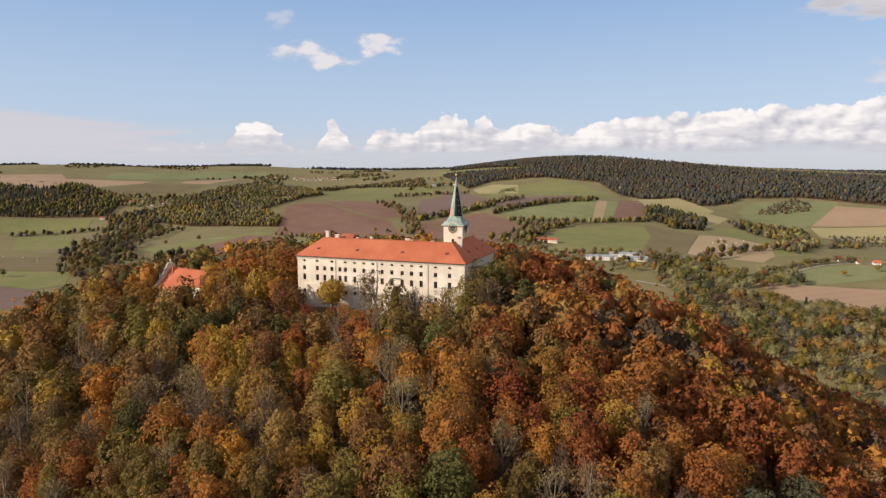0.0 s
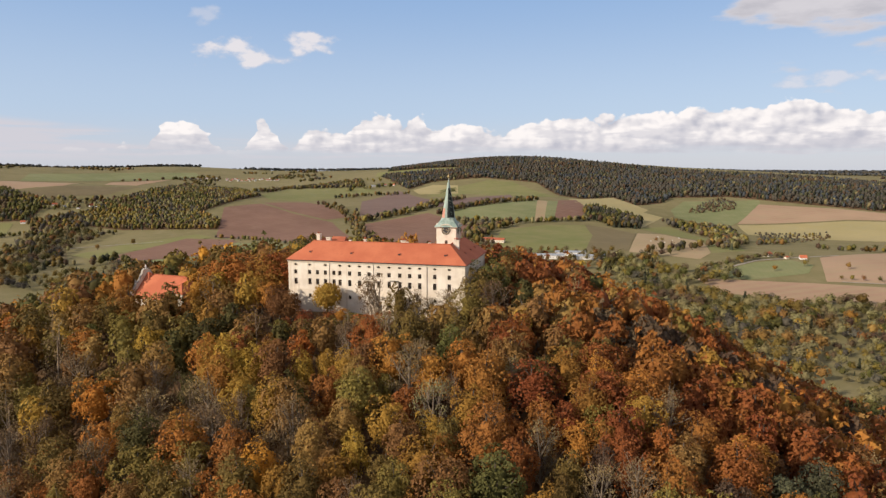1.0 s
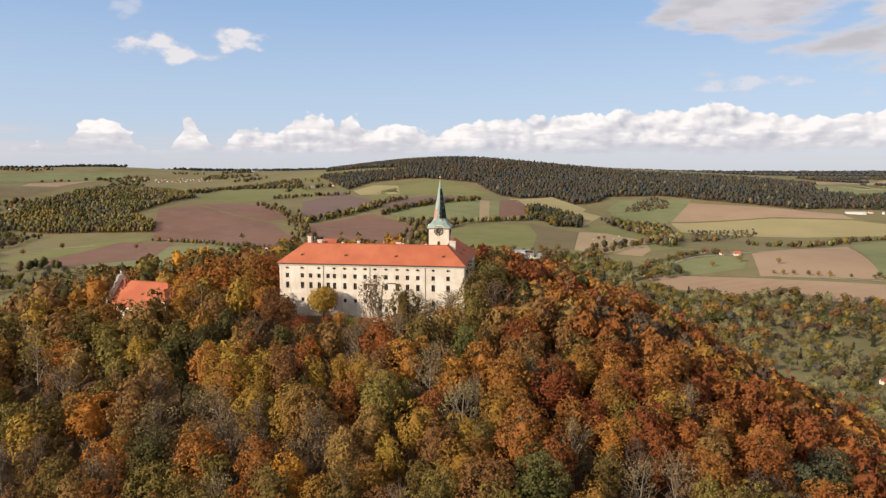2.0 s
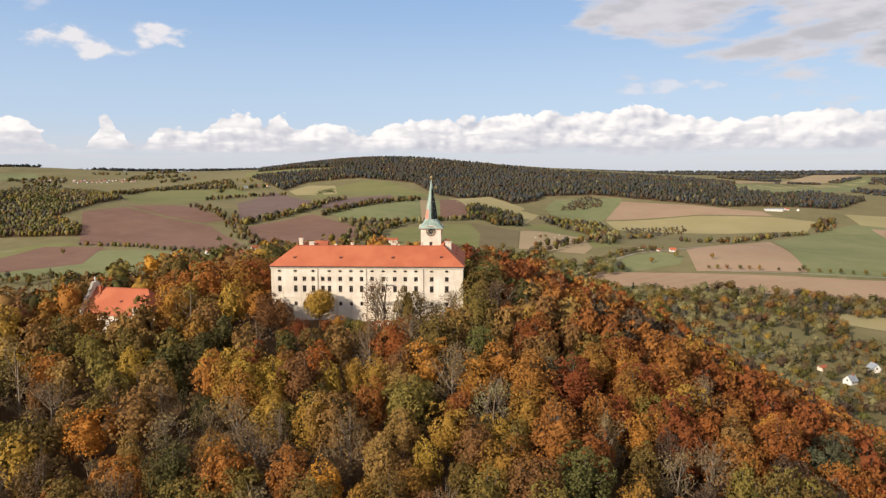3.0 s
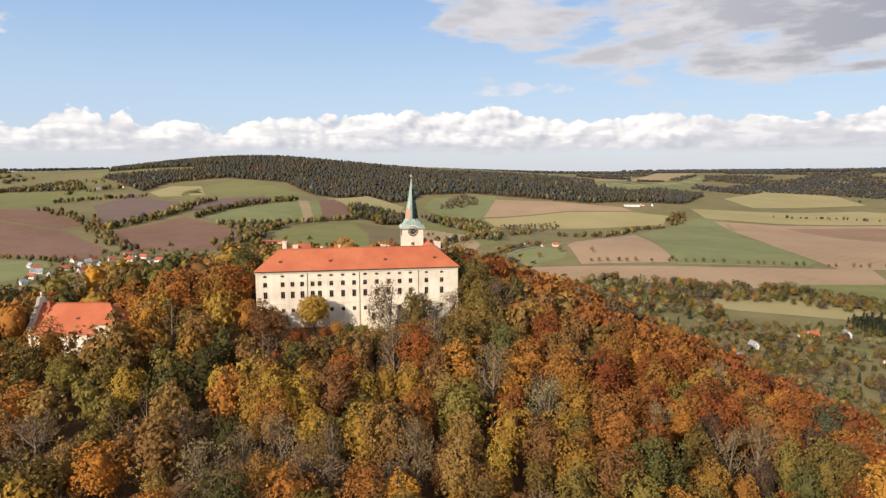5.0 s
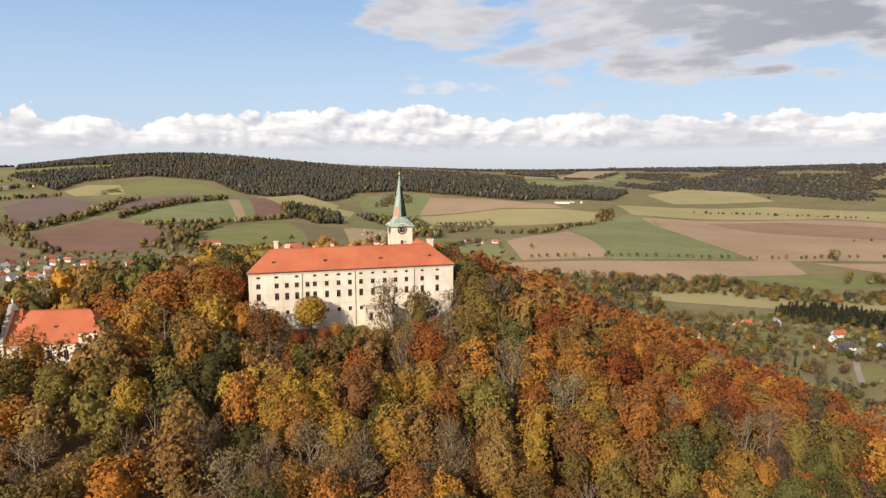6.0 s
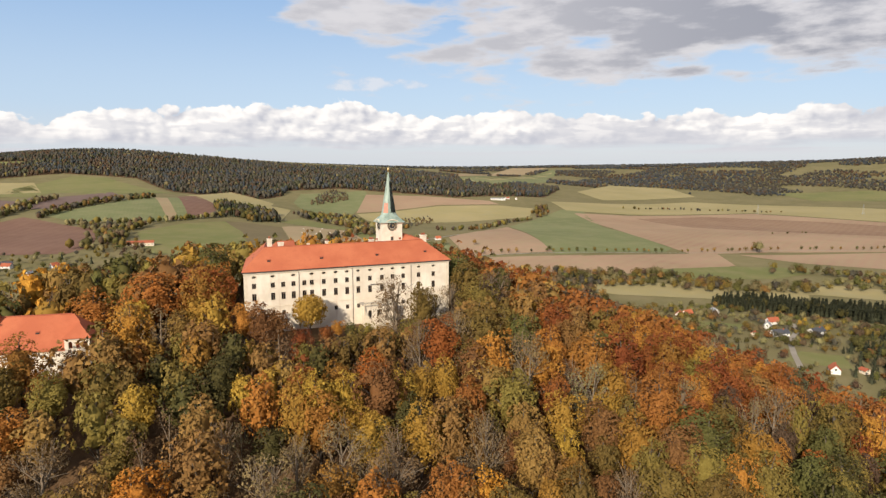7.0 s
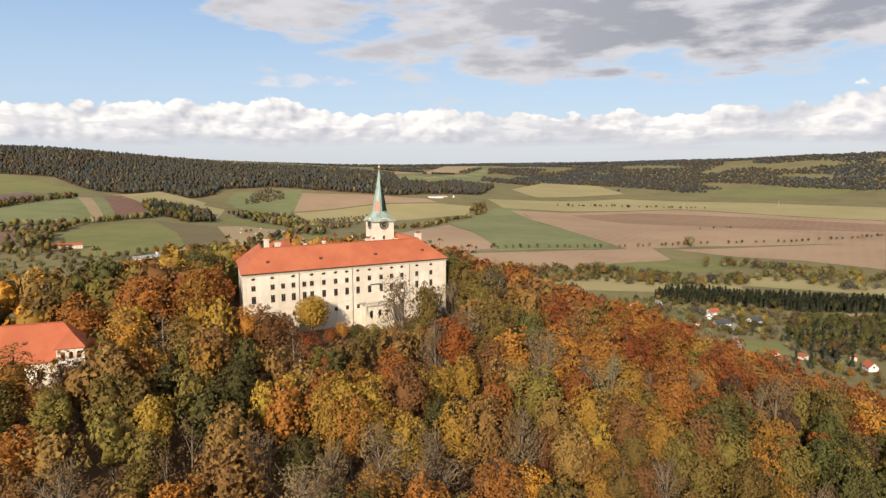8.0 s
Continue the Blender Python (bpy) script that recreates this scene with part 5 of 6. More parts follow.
def plant_hill():
    wood = Wood()
    single = 0
    tree(*castle_world(-43.7, -5.9), "gold", 12.2, 99)
    taken.append((*castle_world(-43.7, -5.9), 8.0))
    for x, y, kind, h, wide in (*SHOWN, *BY_CASTLE):
        tree(x, y, kind, h, int(rng_w.integers(7)), rng_w.uniform(0, 6.28), wide)
        taken.append((x, y, 6.5 * wide))
        single += 1
    step = 6.5
    spots = []
    for j in range(int(330 / step)):
        for i in range(int(480 / step)):
            x = -235 + i * step + rng_w.uniform(-2.5, 2.5) + (j % 2) * step / 2
            y = 45 + j * step + rng_w.uniform(-2.5, 2.5)
            g = float(height(x, y))
            t = min(1.0, max(0.0, (-138 * x + 70 * y) / (138 ** 2 + 70 ** 2)))
            if math.hypot(x + 138 * t, y - 70 * t) < 74 or y > 288 + 0.1 * x or g < 30 or not clear_of_buildings(x, y) or not free(x, y, 5.4):
                continue
            spots.append((x, y, g))
    spots.sort(key=lambda s: (s[0] + 45) ** 2 * 0.5 + (s[1] - 112) ** 2 * 1.6)
    for x, y, g in spots:
        kind = wood_mix(x, y)
        h = rng_w.uniform(12.5, 20.0)
        u, v = castle_local(x, y)
        if -64 < u < 4 and -26 < v < 0:
            h *= 0.58 + 0.34 * min(1, -v / 26)
        if -50 < u < -16 and -34 < v < 0:
            h = min(h, rng_w.uniform(3.6, 5.0) + 0.42 * max(0.0, -v - 8))
        turn, wide = rng_w.uniform(0, 6.28), rng_w.uniform(0.74, 1.02)
        if kind == "pine":
            h, wide = h * 1.05, 1.35
        if single < 300:
            tree(x, y, kind, h, int(rng_w.integers(7)), turn, wide)
            single += 1
        else:
            k = SPECIES.index(kind)
            t = min(1.0, max(0.0, (-138 * x + 70 * y) / (138 ** 2 + 70 ** 2)))
            away = math.hypot(x + 138 * t, y - 70 * t) + (60 if y > 232 else 0)
            kit = THIN_FAR[int(rng_w.integers(4))] if kind in ("grey", "haze") else (CLOSE if away < 128 else MEDIUM if away < 172 else HIDDEN)[int(rng_w.integers(7))]
            wood.add(kit, x, y, g - 0.3, h, turn, wide, k)
    wood.build("castle_wood", "autumn woodland of beech and oak covering the hill", "woodland")


plant_hill()

# ---------------------------------------------------------------- fields
FIELDS = []


def field(kind, *corners):
    FIELDS.append(list(corners))
    draped("field", corners, FIELD[kind], FIELD_LABEL[kind], "field", 0.05 + 0.01 * (len(bpy.data.meshes) % 17))


FIELD_LABEL = {'crop': 'young green winter crop field', 'meadow': 'green hay meadow', 'plough': 'freshly ploughed brown field', 'grey_plough': 'ploughed grey-brown field, in the west darkened to imitate cloud shade', 'stubble': 'tan stubble field', 'fallow': 'pale brown harrowed field', 'dry': 'dry yellow-green pasture', 'olive': 'dull olive fallow field, in the west darkened to imitate cloud shade', 'brown': 'darker brown harrowed field'}
field('stubble', (1770, 2057), (3339, 3110), (3314, 2784), (1681, 1931))
field('crop', (1583, 1863), (3171, 2625), (2851, 2345), (1806, 1770), (1473, 1705))
field('crop', (-1461, 2783), (-1610, 3159), (-1248, 3497), (-988, 3607), (-898, 3384), (-1107, 3136))
# olive in place of dry pasture: the darker colour imitates cloud shade
field('olive', (-885, 1621), (-823, 1797), (-655, 1830), (-680, 1674), (-819, 1601))
field('fallow', (-1872, 2736), (-1723, 2930), (-923, 1719), (-975, 1583), (-1078, 1572))
field('fallow', (-999, 1697), (-1178, 2970), (-1000, 3235), (-1047, 2929), (-834, 1787), (-891, 1660))
field('meadow', (-930, 1347), (-765, 1404), (-728, 1302), (-872, 1261))
field('meadow', (-825, 1239), (-733, 1270), (-631, 1073), (-711, 1051))
# dry pasture again, put in olive to paint the cloud's shade
field('olive', (-662, 952), (-551, 950), (-485, 827), (-573, 822))
field('meadow', (-570, 818), (-477, 819), (-442, 741), (-460, 712), (-512, 732))
# fallow soil darkened to grey_plough, also as painted cloud shade
field('grey_plough', (-508, 726), (-454, 707), (-412, 635), (-440, 626))
field('meadow', (-479, 1013), (-443, 1105), (-339, 1185), (-302, 1143), (-409, 1017), (-431, 966))
field('plough', (-411, 979), (-347, 1142), (-256, 1097), (-257, 955), (-376, 934))
field('olive', (-541, 1012), (-558, 1166), (-465, 970), (-489, 945))
field('crop', (-350, 926), (-273, 994), (-214, 1048), (-123, 959), (-130, 907), (-252, 897), (-317, 880))
field('crop', (-278, 1031), (-244, 1059), (-177, 1013), (-119, 959), (-142, 894), (-215, 870), (-248, 871))
field('plough', (-294, 1117), (-245, 1071), (-280, 1041))
field('meadow', (-343, 1848), (-334, 2387), (-69, 2276), (0, 2097), (-139, 1855), (-193, 1692), (-295, 1698))
field('plough', (-297, 1615), (-201, 1653), (-147, 1580), (-80, 1346), (-123, 1318), (-205, 1434))
field('plough', (-368, 1519), (-297, 1591), (-203, 1412), (-108, 1281), (-54, 1001), (-85, 962), (-204, 1075), (-298, 1140))
field('grey_plough', (-60, 1723), (50, 2126), (137, 1704), (104, 1543), (8, 1383), (-56, 1312))
field('plough', (-56, 1242), (89, 1372), (158, 1181), (104, 1003), (64, 962), (-33, 1002))
field('meadow', (121, 1900), (188, 2083), (374, 2279), (448, 2196), (485, 1734), (347, 1811), (247, 1932), (178, 1851))
field('grey_plough', (110, 1467), (172, 1810), (233, 1792), (368, 1863), (358, 1773), (244, 1507), (173, 1441))
field('crop', (111, 1396), (165, 1402), (377, 1581), (441, 1550), (325, 1245), (288, 1240), (149, 1281))
field('stubble', (379, 1580), (399, 1558), (308, 1242), (288, 1240))
field('plough', (442, 1611), (498, 1645), (458, 1436), (396, 1287), (336, 1269))
field('meadow', (149, 927), (201, 1134), (296, 1197), (379, 1206), (349, 1073), (282, 907), (181, 906))
field('olive', (381, 1213), (422, 1177), (446, 1120), (345, 903), (283, 911), (349, 1073))
field('stubble', (452, 1129), (507, 1133), (523, 1025), (454, 871), (417, 830), (344, 898))
field('meadow', (484, 1204), (580, 1275), (569, 1011), (515, 885), (456, 871), (535, 1050), (511, 1143))
field('dry', (489, 1610), (549, 1579), (628, 1409), (478, 1188), (566, 1395), (481, 1436))
field('crop', (699, 1522), (795, 1649), (983, 1608), (932, 1514), (756, 1344), (691, 1359), (666, 1425))
field('fallow', (950, 1557), (1082, 1450), (1199, 1310), (1177, 1253), (1026, 1336), (782, 1364))
field('dry', (774, 1350), (1018, 1326), (1165, 1241), (1210, 1161), (1071, 1057), (903, 1099), (725, 1225))
field('crop', (387, 749), (472, 796), (528, 804), (536, 765), (501, 725), (418, 713))
field('fallow', (361, 736), (477, 682), (637, 594), (590, 553), (507, 596), (412, 616), (359, 669))
field('fallow', (577, 811), (850, 929), (623, 633), (495, 685))
field('crop', (876, 947), (1064, 1025), (1270, 1114), (1330, 1088), (1017, 812), (833, 561), (783, 546), (608, 619))
field('fallow', (1246, 1054), (1350, 954), (1684, 783), (1631, 478), (1622, 281), (1118, 218), (1020, 334), (922, 445), (806, 518), (925, 689))
field('dry', (1410, 1260), (2043, 1133), (2124, 678), (2061, 336), (1634, 282), (1645, 482), (1708, 793), (1376, 970), (1275, 1102))
field('fallow', (487, 671), (605, 604), (851, 498), (756, 427), (654, 433), (573, 495), (474, 586))
field('fallow', (860, 467), (1007, 331), (1126, 219), (842, 183), (865, 283), (848, 369))
field('brown', (1301, 909), (1504, 820), (1561, 591), (1548, 271), (1348, 246), (1253, 552), (1209, 724))
field('meadow', (616, 490), (741, 427), (809, 357), (792, 329), (688, 353), (586, 449))
field('dry', (455, 488), (560, 463), (569, 401), (604, 329), (634, 295), (603, 284), (533, 341), (472, 427))
field('dry', (591, 345), (698, 289), (711, 231), (705, 165), (663, 160), (633, 277))
field('meadow', (373, 215), (383, 190), (354, 176), (340, 215))
field('meadow', (423, 317), (436, 280), (411, 273), (397, 300))
field('meadow', (495, 206), (544, 179), (513, 169), (478, 197))
field('stubble', (537, 173), (564, 148), (537, 144), (511, 168))
field('dry', (1906, 1524), (2459, 1738), (2573, 1505), (2263, 1229), (1760, 1312))
field('dry', (1495, 1756), (2284, 2226), (2995, 2490), (2641, 2254), (1605, 1734))
field('crop', (1423, 1668), (2556, 2188), (2222, 1892), (1523, 1602))
field('meadow', (2632, 1086), (2867, 815), (2794, 517), (2459, 601), (2343, 835))
field('meadow', (-15, 3022), (88, 2931), (326, 2728), (317, 2620), (137, 2679), (-26, 2744))
field('dry', (98, 2116), (172, 2240), (255, 2188), (227, 1957), (109, 1971))
field('dry', (483, 1665), (633, 1742), (635, 1505), (523, 1340), (458, 1436))

# ---------------------------------------------------------------- woods, hedges and tree rows of the valley
BOUNDS = [(min(p[0] for p in f), max(p[0] for p in f), min(p[1] for p in f), max(p[1] for p in f), f) for f in FIELDS]
HOMES = []  # village houses and farm buildings: kind, place, turn
HOMES += [("shed", 216, 868, -10), ("shed", 270, 858, -8), ("shed", 252, 884, -12), ("barn", 160, 985, -22), ("red", 548, 804, -20), ("hut", 530, 812, 10), ("aged", 520, 838, 30), ("shed", 1240, 1316, -30), ("aged", 1290, 1324, -20), ("white", 1315, 1312, 40), ("shed", -20, 2300, 15), ("aged", 10, 2330, 20)]
HOMES += [("red", 40, 2310, -30), ("white", 459, 319, 60), ("red", 425, 336, 20), ("aged", 456, 266, -30), ("slate", 412, 244, -35), ("slate", 440, 226, -20), ("hut", 398, 258, 10), ("white", 435, 262, 15), ("red", 339, 183, 25), ("hut", 351, 169, 60), ("red", 353, 130, 35), ("hut", 370, 142, 5)]
HOMES += [("white", 362, 337, 70), ("white", 320, 320, 10), ("hut", 330, 350, 0), ("red", 435, 333, -15), ("white", -85, 938, 10), ("white", -73, 922, 80), ("red", -58, 941, 20), ("white", -46, 903, -15), ("red", -61, 880, 0), ("aged", -38, 964, 15), ("slate", -24, 950, 5), ("white", -18, 905, 60)]
HOMES += [("aged", -92, 896, 30), ("red", -66, 859, -10), ("aged", 31, 843, 0), ("red", 38, 897, 20), ("white", -83, 879, 45), ("red", -110, 915, 10), ("white", -125, 890, 70), ("slate", -5, 925, -20), ("white", 8, 868, 30), ("aged", -140, 930, 0), ("red", -100, 955, 50)]


def on_field(x, y):
    return any(a < x < b and c < y < d and inside_plan(x, y, f) for a, b, c, d, f in BOUNDS)


def inside_plan(x, y, plan):
    hit = False
    for (a, b), (c, d) in zip(plan, plan[1:] + plan[:1]):
        if (b > y) != (d > y) and x < (c - a) * (y - b) / (d - b) + a:
            hit = not hit
    return hit


def scatter(label, plan, gap, kinds, tall, kits, wide=1.0, keep_clear=True, fir_kits=None, name="woodland", patch=90.0, gaps=-2.0, floor=False):
    """Fills an outline with trees, kept off the fields."""
    plan = list(plan)
    grove = Wood()
    if floor:
        draped("forest_floor", plan, LITTER, "dark leaf-littered floor of a wood", "forest floor", 0.02)
    x0, x1 = min(p[0] for p in plan), max(p[0] for p in plan)
    y0, y1 = min(p[1] for p in plan), max(p[1] for p in plan)
    for y in np.arange(y0, y1, gap):
        for x in np.arange(x0, x1, gap):
            px, py = x + rng_w.uniform(-0.5, 0.5) * gap, y + rng_w.uniform(-0.5, 0.5) * gap
            if not inside_plan(px, py, plan) or noise.noise((px / 260, py / 260, 3.3)) < gaps or keep_clear and (on_field(px, py) or any((px - h[1]) ** 2 + (py - h[2]) ** 2 < 90 for h in HOMES)):
                continue
            w = {k: v * math.exp(3.0 * noise.noise((px / patch, py / patch, 7.9 * i + 0.4))) for i, (k, v) in enumerate(kinds.items())}
            kind = pick(w)
            kit = (fir_kits or FIRS_FAR)[int(rng_w.integers(3))] if kind == "fir" else kits[int(rng_w.integers(len(kits)))]
            grove.add(kit, px, py, float(ground_z(px, py)) - 0.6, rng_w.uniform(*tall), rng_w.uniform(0, 6.28), wide * rng_w.uniform(0.85, 1.2), SPECIES.index(kind), False)
    return grove.build(name, label, "woodland", 0.4)


def hedge(kinds, tall, gap, width, *line, label="hedgerow of mixed autumn bushes and trees"):
    row = Wood()
    for (a, b), (c, d) in zip(line, line[1:]):
        n = max(1, int(math.hypot(c - a, d - b) / gap))
        for i in range(n):
            t = (i + rng_w.random()) / n
            x, y = a + (c - a) * t + rng_w.normal() * width, b + (d - b) * t + rng_w.normal() * width
            row.add((COARSE if y < 900 else DISTANT)[int(rng_w.integers(5))], x, y, float(ground_z(x, y)) - 0.5, rng_w.uniform(*tall), rng_w.uniform(0, 6.28), rng_w.uniform(0.9, 1.4), SPECIES.index(pick(kinds)), False)
    return row.build("hedgerow", label, "hedge", 0.4)


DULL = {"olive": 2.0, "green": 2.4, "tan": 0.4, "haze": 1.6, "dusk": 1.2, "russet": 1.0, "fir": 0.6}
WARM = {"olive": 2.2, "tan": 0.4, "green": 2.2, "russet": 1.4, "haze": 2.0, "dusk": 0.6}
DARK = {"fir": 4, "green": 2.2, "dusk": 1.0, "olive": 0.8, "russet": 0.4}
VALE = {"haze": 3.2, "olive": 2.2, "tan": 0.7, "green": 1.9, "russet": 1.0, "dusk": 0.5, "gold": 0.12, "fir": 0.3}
# spruce brings painted haze-blue into the mixes for the ridge and beyond.
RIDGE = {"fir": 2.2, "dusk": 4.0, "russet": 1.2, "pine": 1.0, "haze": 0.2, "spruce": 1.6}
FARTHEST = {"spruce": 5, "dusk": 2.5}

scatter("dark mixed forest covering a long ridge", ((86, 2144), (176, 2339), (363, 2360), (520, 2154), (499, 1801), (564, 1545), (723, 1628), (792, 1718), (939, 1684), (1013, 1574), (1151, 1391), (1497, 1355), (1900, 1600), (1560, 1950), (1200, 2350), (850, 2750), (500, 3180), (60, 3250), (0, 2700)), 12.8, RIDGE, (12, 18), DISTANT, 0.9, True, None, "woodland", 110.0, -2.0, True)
scatter("mixed woodland on a low round hill", ((-658, 1361), (-655, 1542), (-600, 1728), (-560, 2015), (-440, 2000), (-333, 1794), (-385, 1544), (-409, 1446), (-332, 1327), (-314, 1231), (-504, 1288), (-628, 1387)), 8.0, DULL, (8, 13), DISTANT, 0.9, floor=True)
scatter("dark woodland on a distant slope", ((-1250, 1500), (-1062, 1700), (-884, 1640), (-770, 1560), (-744, 1424), (-941, 1364), (-1200, 1330)), 9, DARK, (10, 15), DISTANT, 0.9, floor=True)
scatter("woodland in the valley mouth", ((-741, 1407), (-638, 1502), (-587, 1309), (-636, 1245)), 11, DULL, (10, 16), DISTANT)
scatter("trees along the western brook", ((-507, 822), (-564, 989), (-596, 1156), (-639, 1334), (-502, 1254), (-520, 1123), (-464, 946), (-443, 826), (-437, 751)), 14, DULL, (9, 16), COARSE, 1.0, False)
scatter("belt of trees across the western valley", ((-464, 785), (-362, 901), (-250, 880), (-330, 800), (-421, 746)), 14, DULL, (8, 14), COARSE, 1.0, False)
scatter("woods beyond the low hill", ((-399, 1961), (-351, 2443), (-84, 2691), (-61, 2311), (-258, 2062)), 16, DULL, (10, 15), DISTANT, 1.2)
scatter("scrub on the slope below the low hill", ((-933, 1559), (-845, 1596), (-729, 1608), (-541, 1659), (-614, 1541), (-767, 1497)), 15, DULL, (8, 13), DISTANT, 1.2)
scatter("dense spruce plantation by the village", ((500, 345), (548, 322), (552, 270), (580, 222), (612, 145), (640, 60), (600, 60), (573, 140), (521, 200), (505, 262), (490, 310)), 5.0, {"fir": 8, "green": 0.4}, (9.5, 12.5), COARSE, 1.25, True, FIRS_MID, floor=True)
scatter("conifers and bushes among gardens", ((393, 191), (440, 200), (500, 205), (540, 140), (470, 110), (398, 128), (332, 146), (333, 173)), 8.5, DARK, (7, 12), COARSE, 1.1, True, FIRS_MID)
scatter("small dense wood between fields", ((442, 1413), (488, 1457), (540, 1315), (484, 1191), (429, 1199), (411, 1293)), 9, DARK, (12, 17), DISTANT, 1.0, False)
scatter("overgrown valley bottom with big autumn trees", ((251, 712), (318, 706), (358, 630), (415, 592), (259, 363), (253, 419), (236, 508), (237, 638)), 11.5, VALE, (9, 17), COARSE, 1.1, True, FIRS_MID, "woodland", 45.0)
scatter("belt of tall trees below the farm", ((273, 840), (345, 853), (353, 770), (436, 772), (394, 695), (312, 706), (249, 726)), 13, VALE, (10, 16), COARSE, 1.1, False, FIRS_MID, "woodland", 45.0)
scatter("riverside belt of autumn trees", ((381, 575), (450, 619), (489, 578), (544, 573), (532, 503), (413, 399), (384, 464), (326, 501)), 12, VALE, (9, 15), COARSE, 1.1, True, FIRS_MID, "woodland", 45.0)
scatter("shrubland with scattered trees above the village", ((347, 422), (430, 379), (453, 314), (340, 250), (290, 150), (250, 190), (280, 300), (310, 380)), 10.5, VALE, (5, 12), COARSE, 1.1, True, FIRS_MID, "woodland", 40.0)
scatter("bushy slope below the castle wood", ((150, 60), (300, 110), (290, 300), (250, 400), (180, 330), (150, 200)), 10, VALE, (6, 12), COARSE, 1.1, True, FIRS_MID, "woodland", 40.0)
scatter("bushes on a rough meadow below the wood", ((322, 459), (357, 481), (397, 459), (342, 371), (282, 318), (276, 347), (293, 399)), 9, VALE, (4, 10), COARSE, 1.1, False, FIRS_MID, "woodland", 40.0)
scatter("belt of trees beside a pasture", ((523, 561), (528, 496), (605, 444), (594, 353), (687, 300), (632, 288), (561, 342), (533, 427), (471, 482)), 11, VALE, (8, 14), COARSE, 1.1, False, FIRS_MID, "woodland", 45.0)
scatter("belt of trees beside a pasture", ((668, 294), (785, 279), (771, 202), (702, 166), (668, 176), (679, 250)), 12, VALE, (8, 13), COARSE, 1.1, False, FIRS_MID, "woodland", 45.0)
scatter("garden trees and bushes round the houses", ((300, 110), (420, 110), (440, 200), (430, 300), (450, 350), (420, 420), (350, 400), (320, 300)), 11, VALE, (4, 9), COARSE, 1.1, True, FIRS_MID, "woodland", 30.0)
scatter("bushes and fruit trees in the village gardens", ((380, 210), (505, 195), (500, 310), (470, 365), (395, 360)), 9.0, VALE, (4, 9), COARSE, 1.1, True, FIRS_MID, "woodland", 30.0)
scatter("russet copse in a green field", ((830, 1615), (912, 1663), (908, 1578), (855, 1506), (720, 1474), (754, 1531)), 12, {"russet": 3, "dusk": 2}, (5, 9), DISTANT, 1.2, False)
scatter("broad hedge of tall trees", ((583, 1307), (692, 1340), (732, 1306), (622, 1057), (496, 881), (520, 960), (585, 1130)), 13, DULL, (9, 15), DISTANT, 1.2, False)
scatter("brown scrub between fields", ((749, 1241), (897, 1229), (851, 1152), (682, 1062), (605, 1000), (700, 1150)), 12, {"russet": 3, "dusk": 3, "olive": 1}, (3, 6), DISTANT, 1.4, False)
scatter("trees round the village", ((-170, 820), (90, 790), (110, 960), (-60, 1000), (-180, 970)), 17, DULL, (6, 11), COARSE)
scatter("trees round the farm", ((110, 820), (320, 800), (330, 900), (200, 990), (110, 1020)), 15, VALE, (7, 13), COARSE)
# From here outward the spruce share paints the blue of distance haze.
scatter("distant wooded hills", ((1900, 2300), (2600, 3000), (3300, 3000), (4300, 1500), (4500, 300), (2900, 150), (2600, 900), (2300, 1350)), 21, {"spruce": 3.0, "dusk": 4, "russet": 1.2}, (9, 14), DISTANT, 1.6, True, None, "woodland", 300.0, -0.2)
scatter("woods on the furthest hills, tinted blue-grey to imitate haze", ((2700, 4600), (3500, 4640), (4640, 4640), (4640, 2700), (4200, 2900), (3600, 3700)), 44, FARTHEST, (14, 22), DISTANT, 2.8, True, None, "woodland", 500.0, -0.6, True)
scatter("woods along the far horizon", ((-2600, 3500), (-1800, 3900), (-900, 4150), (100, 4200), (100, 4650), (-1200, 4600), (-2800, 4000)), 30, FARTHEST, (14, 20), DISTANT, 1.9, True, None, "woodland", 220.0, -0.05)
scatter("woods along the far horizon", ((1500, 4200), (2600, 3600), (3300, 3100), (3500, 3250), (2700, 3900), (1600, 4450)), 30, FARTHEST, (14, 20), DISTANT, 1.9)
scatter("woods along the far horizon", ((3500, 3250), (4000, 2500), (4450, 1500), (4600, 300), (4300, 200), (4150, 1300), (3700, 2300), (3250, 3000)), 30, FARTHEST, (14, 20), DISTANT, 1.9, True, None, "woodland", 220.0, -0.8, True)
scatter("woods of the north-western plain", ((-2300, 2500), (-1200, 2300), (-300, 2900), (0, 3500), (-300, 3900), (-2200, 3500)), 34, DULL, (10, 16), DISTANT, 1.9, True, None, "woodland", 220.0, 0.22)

hedge(WARM, (8, 14), 5.5, 3, (128, 1254), (276, 1226), (407, 1262))
hedge(DULL, (8, 14), 5.5, 4, (102, 1343), (230, 1491), (383, 1582))
hedge(WARM, (9, 15), 5.5, 7, (129, 1004), (179, 1156), (240, 1206))
hedge(WARM, (7, 12), 5.5, 8, (-159, 1603), (-75, 1373), (-53, 1101), (-26, 989))
hedge(DULL, (8, 14), 5.5, 4, (-57, 1285), (18, 1379), (118, 1463))
hedge(DULL, (8, 14), 6.5, 10, (-139, 1864), (-42, 1965), (81, 2004))
hedge(DULL, (6, 9), 6.5, 3, (-297, 1134), (-203, 1062), (-113, 963))
hedge(WARM, (7, 12), 5.5, 5, (661, 929), (729, 898), (926, 1008), (1036, 1024))
hedge(WARM, (10, 18), 6.5, 8, (1100, 1040), (1170, 1109), (1230, 1150))
hedge(WARM, (7, 12), 5.5, 5, (395, 770), (486, 818), (547, 825))
hedge(WARM, (8, 15), 5, 8, (527, 503), (593, 461), (601, 404), (594, 352), (657, 290))
